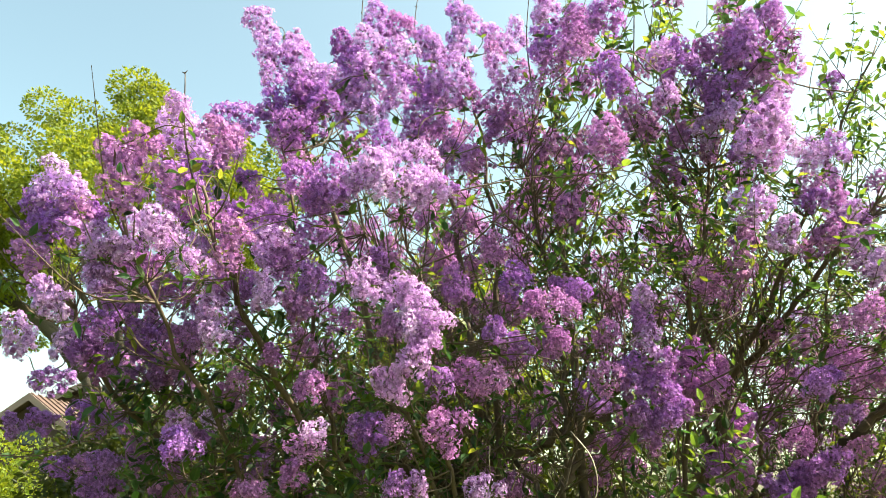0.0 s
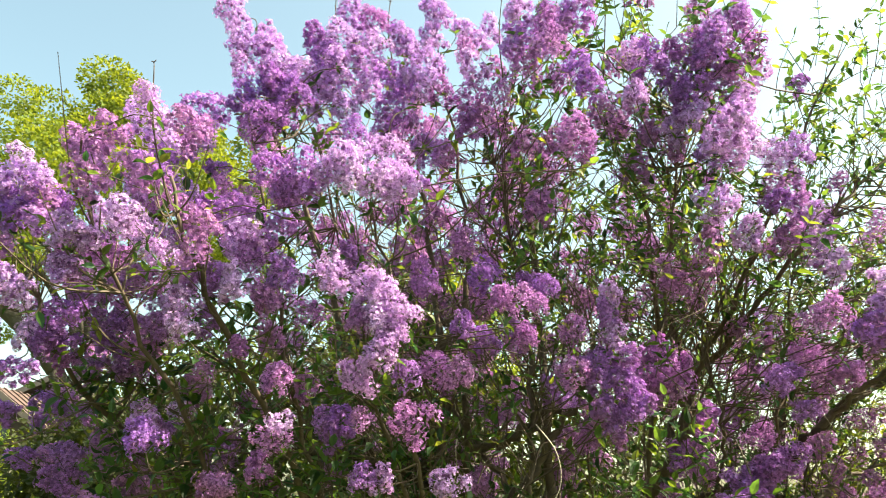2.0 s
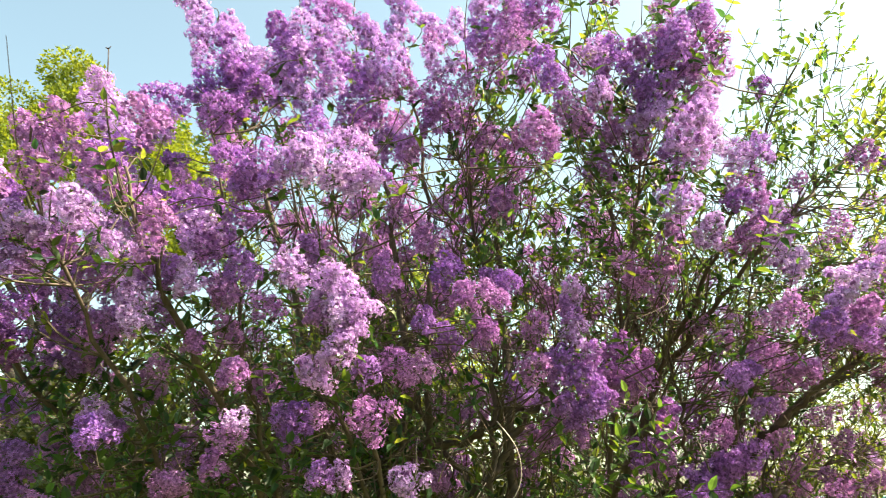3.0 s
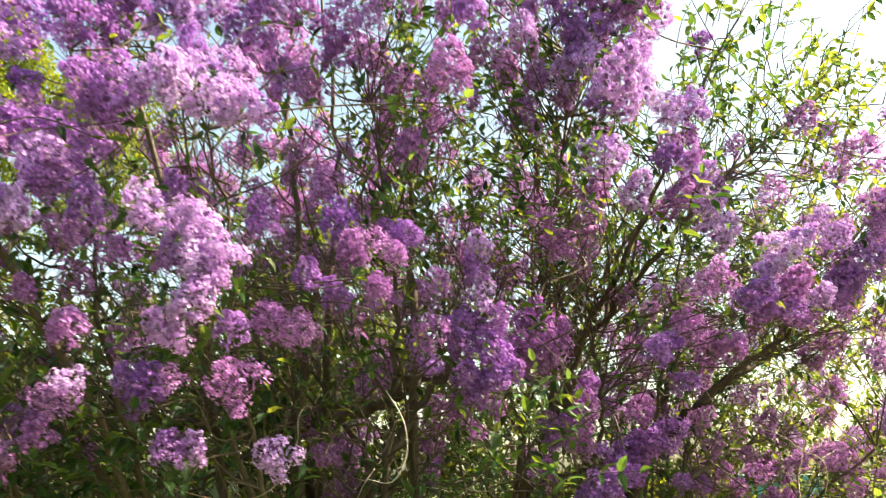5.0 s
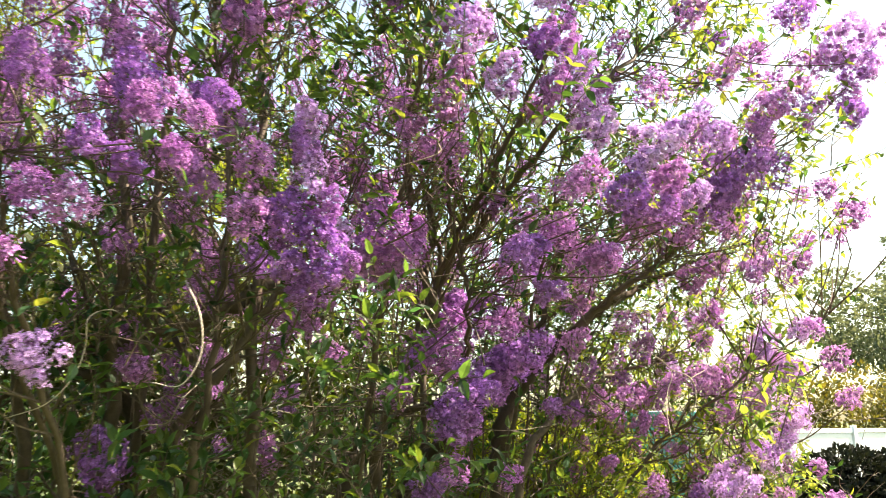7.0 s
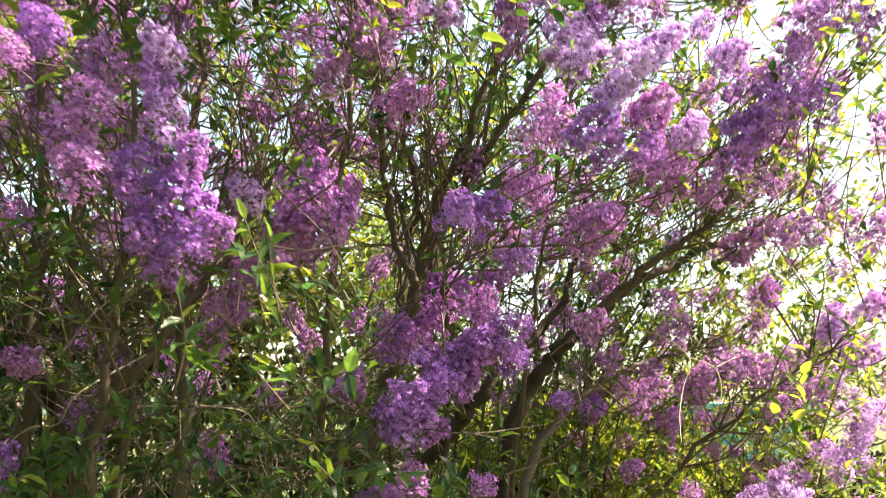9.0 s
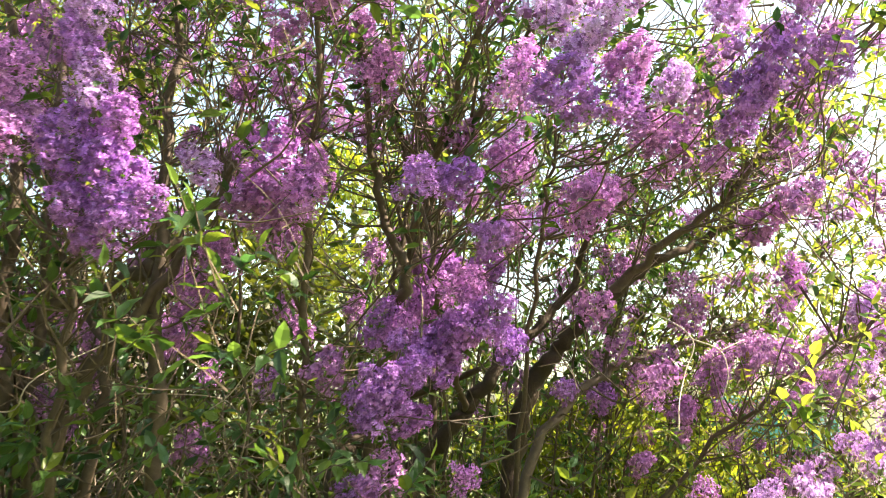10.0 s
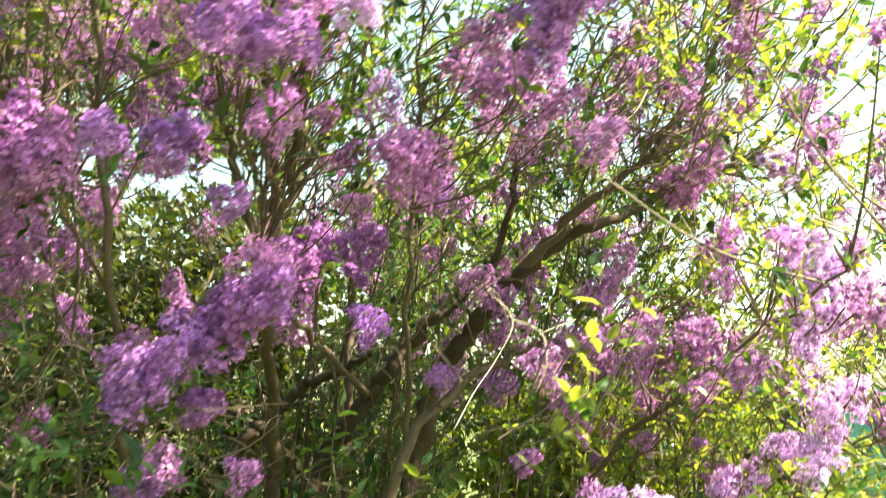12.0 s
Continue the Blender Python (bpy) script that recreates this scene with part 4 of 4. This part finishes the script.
# Blossom deeper in the bush: corner, corner, count
DEEPER_TOP = [
    [(-0.75, 2.6, 2.7), (0.45, 3.3, 3.4), 45],
    [(0.45, 2.35, 2.7), (1.2, 2.9, 3.3), 30],
    [(-1.25, 2.0, 1.45), (-0.6, 2.8, 1.9), 10],
    [(-1.1, 1.85, 2.0), (-0.4, 2.5, 2.5), 24],
    [(-1.2, 2.2, 1.5), (-0.3, 3.0, 2.1), 13],
    [(-0.4, 2.4, 2.0), (0.5, 3.0, 2.8), 12],
    [(1.3, 2.5, 1.9), (2.4, 3.2, 2.75), 12],
    [(1.8, 3.2, 1.1), (3.1, 4.1, 1.6), 14],
    [(0.0, 2.8, 1.5), (1.3, 3.6, 2.2), 10],
    [(0.15, 2.45, 2.15), (1.0, 3.2, 3.3), 16],
    [(-0.75, 3.0, 2.25), (1.15, 3.9, 2.95), 120],
    [(-0.6, 3.0, 1.7), (1.3, 3.9, 2.2), 12],
    [(-0.1, 3.0, 2.1), (0.8, 3.9, 3.0), 46],
    [(1.0, 4.2, 1.4), (2.5, 5.0, 2.4), 36],
    [(1.7, 2.8, 2.05), (2.2, 3.4, 2.5), 10],
]
DEEPER_SIDES = [
    [(2.2, 2.9, 1.5), (3.0, 3.6, 2.2), 6],
    [(2.4, 3.2, 2.1), (3.0, 4.0, 2.6), 8],
    [(0.7, 3.3, 1.5), (2.3, 4.3, 2.25), 26],
    [(-0.3, 3.2, 1.3), (0.8, 4.2, 2.2), 14],
    [(1.9, 3.9, 1.2), (3.3, 5.0, 2.5), 54],
    [(1.3, 3.4, 2.0), (2.3, 4.3, 2.8), 16],
    [(2.0, 2.6, 2.1), (2.8, 3.4, 2.9), 14],
    [(-1.25, 2.2, 1.9), (-0.75, 2.8, 2.25), 12],
    [(2.1, 3.5, 2.2), (3.0, 4.2, 3.0), 14],
]
DEEPER = DEEPER_TOP + DEEPER_SIDES
rear, rear_cores = Soup(), []
for lo, hi, count in DEEPER:
    for _ in range(count):
        at = np.array(lo) + rng.random(3) * (np.array(hi) - lo)
        axis = unit((at - HEART) * (0.5, 0.5, 0.15) + np.array((0, 0, 0.7)) + 0.4 * any_way(rng))
        f = leaf_frame(any_way(rng), axis)
        turn = np.stack([f[:, 0], unit(np.cross(axis, f[:, 0])), axis], 1)
        piece = SIMPLE[rng.integers(len(SIMPLE))]
        rear_cores.append(len(rear.faces))
        rear.add(at + (np.concatenate(piece.verts) * rng.uniform(0.7, 1.0)) @ turn.T, piece.faces)
        start = ALL[nearest(at)]
        tube(brushwood, curve_points([start, start + 0.55 * (at - start) - np.array((0, 0, 0.05)), at], 4), 0.004, 0.0018, 4)
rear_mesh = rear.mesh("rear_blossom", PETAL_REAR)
rear_mesh.materials.append(CORE_SHADE)
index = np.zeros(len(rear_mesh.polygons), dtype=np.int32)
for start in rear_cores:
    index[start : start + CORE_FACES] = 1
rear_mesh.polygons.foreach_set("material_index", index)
tagged(link("rear_blossom", rear_mesh, bush, "lilac blossom deeper inside the bush"), kind="stuff")


def shoot(at, way, length, pairs, size):
    end = at + way * length
    line = curve_points([at, at + 0.5 * way * length + 0.1 * length * any_way(rng), end], 4)
    tube(brushwood, line, 0.0022, 0.001, 3)
    leaf_pairs(None, line, pairs, size)
    add_leaf(sunlit_leaves if looks_sunlit(end) else leaves, end, unit(way + 0.3 * any_way(rng)), any_way(rng), size * 0.8)


# Leafy shoots: corner, corner, count, leaf length
SHOOTS_INNER = [
    [(0.3, 2.45, 1.9), (0.9, 3.4, 2.9), 60, 0.048],
    [(0.8, 2.45, 2.1), (1.35, 3.3, 2.9), 25, 0.048],
    [(0.25, 2.3, 2.2), (1.05, 2.9, 2.75), 70, 0.045],
    [(-1.0, 2.85, 0.3), (0.7, 4.2, 1.5), 480, 0.058],
    [(0.7, 3.0, 0.3), (1.5, 4.4, 1.45), 260, 0.058],
    [(1.2, 3.2, 0.4), (3.4, 4.5, 1.75), 900, 0.042],
    [(-0.7, 2.6, 2.2), (1.2, 3.5, 3.0), 140, 0.047],
    [(-0.7, 3.1, 2.15), (1.1, 4.1, 3.0), 120, 0.052],
    [(1.0, 3.3, 1.5), (2.3, 4.3, 2.2), 170, 0.052],
    [(2.1, 3.5, 2.2), (3.0, 4.2, 3.0), 120, 0.048],
    [(-0.9, 2.55, 0.9), (1.15, 3.0, 1.42), 180, 0.056],
]
SHOOTS_FLANKS = [
    [(1.2, 2.6, 1.9), (2.4, 3.4, 3.0), 190, 0.037],
    [(1.9, 2.4, 1.85), (2.8, 3.4, 2.65), 190, 0.036],
    [(2.2, 2.9, 1.4), (3.2, 4.0, 2.0), 230, 0.038],
    [(1.7, 2.5, 2.3), (2.6, 3.2, 3.0), 130, 0.036],
    [(1.8, 3.0, 0.4), (3.4, 4.4, 1.35), 400, 0.040],
    [(1.9, 2.9, 0.4), (3.4, 4.4, 1.65), 480, 0.037],
    [(1.8, 3.7, 1.5), (3.2, 4.8, 2.3), 280, 0.040],
    [(-0.95, 2.25, 1.3), (-0.2, 3.0, 2.15), 120, 0.056],
    [(-0.4, 2.5, 1.5), (0.4, 3.6, 2.0), 50, 0.055],
    [(1.9, 3.9, 0.9), (3.4, 5.0, 2.5), 350, 0.042],
    [(1.3, 3.5, 1.9), (2.3, 4.4, 2.8), 200, 0.050],
]
SHOOTS_FAR = [
    [(0.35, 2.3, 2.65), (1.2, 2.9, 3.3), 150, 0.044],
    [(-1.15, 2.2, 1.35), (-0.5, 3.0, 1.9), 90, 0.052],
    [(0.58, 2.35, 1.50), (0.86, 2.6, 1.70), 18, 0.052],
    [(1.80, 2.48, 1.38), (2.0, 2.66, 1.54), 10, 0.046],
    [(2.4, 3.25, 1.15), (2.75, 3.5, 1.42), 16, 0.050],
    [(1.40, 2.5, 2.75), (2.25, 2.95, 3.25), 60, 0.042],
    [(1.7, 2.9, 1.95), (2.5, 3.6, 2.6), 190, 0.040],
    [(0.9, 4.2, 1.2), (2.5, 5.0, 2.3), 420, 0.054],
    [(-0.1, 3.0, 2.1), (0.8, 4.0, 3.0), 45, 0.052],
]
SHOOTS = SHOOTS_INNER + SHOOTS_FLANKS + SHOOTS_FAR
for lo, hi, count, size in SHOOTS:
    for _ in range(count):
        at = np.array(lo) + rng.random(3) * (np.array(hi) - lo)
        if bare(at) or at[0] - 0.45 > (0.94 if at[2] > 2.0 else 0.80) * (at[1] - 0.6) or (at[2] < 2.05 and at[0] < 0.05 - 0.5 * at[1]):
            continue  # the bush thins out at its flanks
        if at[0] > 1.9 and at[2] > 1.1 and at[1] < 3.5 and rng.random() < 0.6:
            continue  # its outer right side is loose and open to the sun
        if (clear(at) and count > 30) or (at[0] - 1.7 > 0.42 * (at[1] - 1.23) and at[2] < 1.55 and rng.random() < 0.75):
            continue
        way = unit((at - HEART) * (0.5, 0.5, 0.2) + np.array((0, 0, 0.6)) + 0.6 * any_way(rng))
        shoot(at, way, rng.uniform(0.1, 0.28), rng.integers(2, 5), size)
        if rng.random() < 0.3:
            start = ALL[nearest(at)]
            run = np.linalg.norm(at - start)
            if run < 0.55:
                tube(brushwood, curve_points([start, start + 0.4 * (at - start) + 0.3 * run * any_way(rng), at], 3), 0.0035, 0.0018, 3)

# Leafy side shoots straight from the upper stems
for i in range(len(ALL)):
    if ALL[i][2] > (2.1 if ALL[i][0] > 0.1 and ALL[i][1] > 2.85 else 1.6) and not (ALL[i][0] < -0.6 and ALL[i][2] < 2.05) and not (ALL[i][0] < -0.35 and ALL[i][2] > 2.3) and ALL[i][2] < (3.2 if ALL[i][0] > 1.3 else 2.9):
        for _ in range(0 if bare(ALL[i]) else 1 if ALL[i][0] > 1.9 or rng.random() < 0.5 else 2):
            way = unit((ALL[i] - HEART) * (0.5, 0.5, 0.1) + np.array((0, 0, 0.6)) + 0.9 * any_way(rng))
            shoot(ALL[i], way, rng.uniform(0.12, 0.35), rng.integers(2, 5), 0.044)

# Tangled dry twigs low inside the bush: corner, corner, count
TANGLE = [
    [(-0.5, 2.5, 1.6), (0.4, 3.2, 2.5), 160],
    [(-0.2, 3.0, 0.6), (1.4, 4.0, 1.5), 350], [(0.9, 4.1, 1.2), (2.5, 4.9, 2.4), 300],
    [(-1.0, 2.4, 0.7), (1.4, 3.9, 2.0), 650], [(-0.6, 2.4, 1.9), (1.3, 3.4, 2.9), 420], [(-1.1, 2.3, 1.4), (-0.3, 3.2, 2.2), 200], [(0.9, 2.9, 0.8), (2.1, 4.3, 2.2), 400], [(2.0, 2.9, 0.8), (3.0, 4.2, 1.7), 40], [(1.3, 3.3, 1.9), (2.4, 4.3, 2.8), 240], [(1.7, 2.9, 1.95), (2.5, 3.6, 2.6), 240],
]
for lo, hi, count in TANGLE:
    for _ in range(count):
        at = np.array(lo) + rng.random(3) * (np.array(hi) - lo)
        if clear(at):
            continue
        way = unit(any_way(rng) + np.array((0.0, -0.1, 0.45)))
        run = rng.uniform(0.08, 0.34)
        bend = at + 0.5 * run * way + 0.15 * run * any_way(rng)
        end = at + run * unit(way + 0.5 * any_way(rng))
        tube(brushwood, curve_points([at, bend, end], 3), rng.uniform(0.0014, 0.0034), 0.0008, 4)
        if rng.random() < 0.6:
            tube(brushwood, curve_points([bend, bend + 0.3 * run * any_way(rng) + np.array((0, 0, 0.12 * run))], 2), 0.0016, 0.0007, 3)

# Pale dead twigs that hang in front
for control in ([(0.33, 2.24, 1.76), (0.37, 2.15, 1.68), (0.378, 2.14, 1.60), (0.345, 2.14, 1.54), (0.29, 2.15, 1.545)],
                [(1.80, 3.56, 1.61), (1.78, 3.2, 1.72), (1.77, 2.98, 1.71), (1.83, 2.90, 1.64), (1.80, 2.88, 1.56), (1.76, 2.82, 1.49), (1.73, 2.75, 1.42)],
                [(0.12, 3.06, 1.73), (0.11, 2.75, 1.76), (0.10, 2.48, 1.71), (0.10, 2.47, 1.64), (0.08, 2.47, 1.57), (0.03, 2.47, 1.51), (-0.05, 2.48, 1.48)],
                [(0.40, 3.0, 1.66), (0.30, 2.76, 1.54), (0.26, 2.76, 1.47), (0.19, 2.78, 1.46), (0.14, 2.78, 1.42)],
                [(0.46, 3.1, 1.40), (0.64, 3.04, 1.49), (0.73, 3.00, 1.58), (0.82, 2.99, 1.56), (0.91, 3.00, 1.49)],
                [(0.33, 3.07, 1.51), (0.59, 3.20, 1.50), (0.67, 3.22, 1.42), (0.84, 3.22, 1.42)],
                [(1.83, 2.90, 1.64), (1.89, 2.88, 1.61), (1.90, 2.87, 1.55), (1.88, 2.87, 1.49)],
                [(1.89, 2.88, 1.61), (1.96, 2.90, 1.64)]):
    soup = Soup()
    tube(soup, curve_points(control, 6), 0.0019, 0.0010, 6)
    link("dead_twig", soup.mesh("dead_twig", DEAD, True), bush, "pale dry hanging twig")

# Bare upright shoots that stand out of the crown: foot, tip
for foot, tip in (((-0.66, 1.86, 2.30), (-0.74, 1.84, 2.72)), ((-0.33, 2.6, 3.2), (-0.36, 2.6, 3.62)), ((-0.13, 2.65, 3.2), (-0.14, 2.65, 3.60)),
                  ((0.29, 2.4, 2.95), (0.30, 2.38, 3.42)), ((0.05, 2.85, 3.4), (0.06, 2.85, 3.80)), ((0.62, 2.3, 2.9), (0.66, 2.3, 3.3))):
    soup = Soup()
    a, b = np.array(foot), np.array(tip)
    line = curve_points([a, a + 0.5 * (b - a) + 0.02 * any_way(rng), b], 5)
    tube(soup, line, 0.0034, 0.0014, 5, 0.15, rng)
    for i in range(2, len(line), 2):
        side = unit(np.cross(b - a, any_way(rng)))
        for s in (-1, 1):
            tube(soup, np.array([line[i], line[i] + 0.008 * s * side + 0.006 * unit(b - a)]), 0.0022, 0.0012, 4)
    link("bare_shoot", soup.mesh("bare_shoot", BARK, True), bush, "bare upright shoot with paired buds")

# Fine bare twigs that fill the inside
for _ in range(650):
    i = rng.integers(len(ALL))
    at = ALL[i]
    if not 0.6 < at[2] < 2.3 or clear(at) or (at[0] > 1.7 and rng.random() < 0.7):
        continue
    way = unit((at - HEART) * (0.6, 0.6, 0.2) + np.array((0, 0, 0.5)) + 0.8 * any_way(rng))
    run = rng.uniform(0.2, 0.5)
    tube(brushwood, curve_points([at, at + 0.4 * run * way + 0.08 * run * any_way(rng), at + run * unit(way + np.array((0, 0, 0.3)))], 4), 0.004, 0.001, 4)

# Forking branchlets that rise through the open middle of the crown
for _ in range(420):
    at = ALL[rng.integers(len(ALL))]
    if not (1.7 < at[2] < 2.7 and -0.7 < at[0] < 1.3 and at[1] > 2.4):
        continue
    way = unit((at - HEART) * (0.45, 0.3, 0.1) + np.array((0, 0, 0.8)) + 0.45 * any_way(rng))
    run, r = rng.uniform(0.35, 0.75), rng.uniform(0.0035, 0.0065)
    line = curve_points([at, at + 0.5 * run * way + 0.08 * run * any_way(rng), at + run * unit(way + 0.25 * any_way(rng))], 5)
    tube(brushwood, line, r, 0.0014, 5)
    for i in (3, 5, 7):
        side = unit(way + 0.9 * any_way(rng))
        p = line[min(i, len(line) - 2)]
        tube(brushwood, curve_points([p, p + 0.16 * run * side, p + 0.36 * run * unit(side + 0.6 * way)], 3), 0.5 * r, 0.0009, 4)

tagged(link("young_foliage", sunlit_leaves.mesh("young_foliage", SUNLIT_LILAC), bush, "yellow-green lilac leaves in a painted sunlit colour"), kind="stuff")
tagged(link("foliage", leaves.mesh("foliage", LEAF), bush, "fresh green heart-shaped leaves"), kind="stuff")
tagged(link("brushwood", brushwood.mesh("brushwood", TWIG), bush, "fine brown brushwood"), kind="stuff")
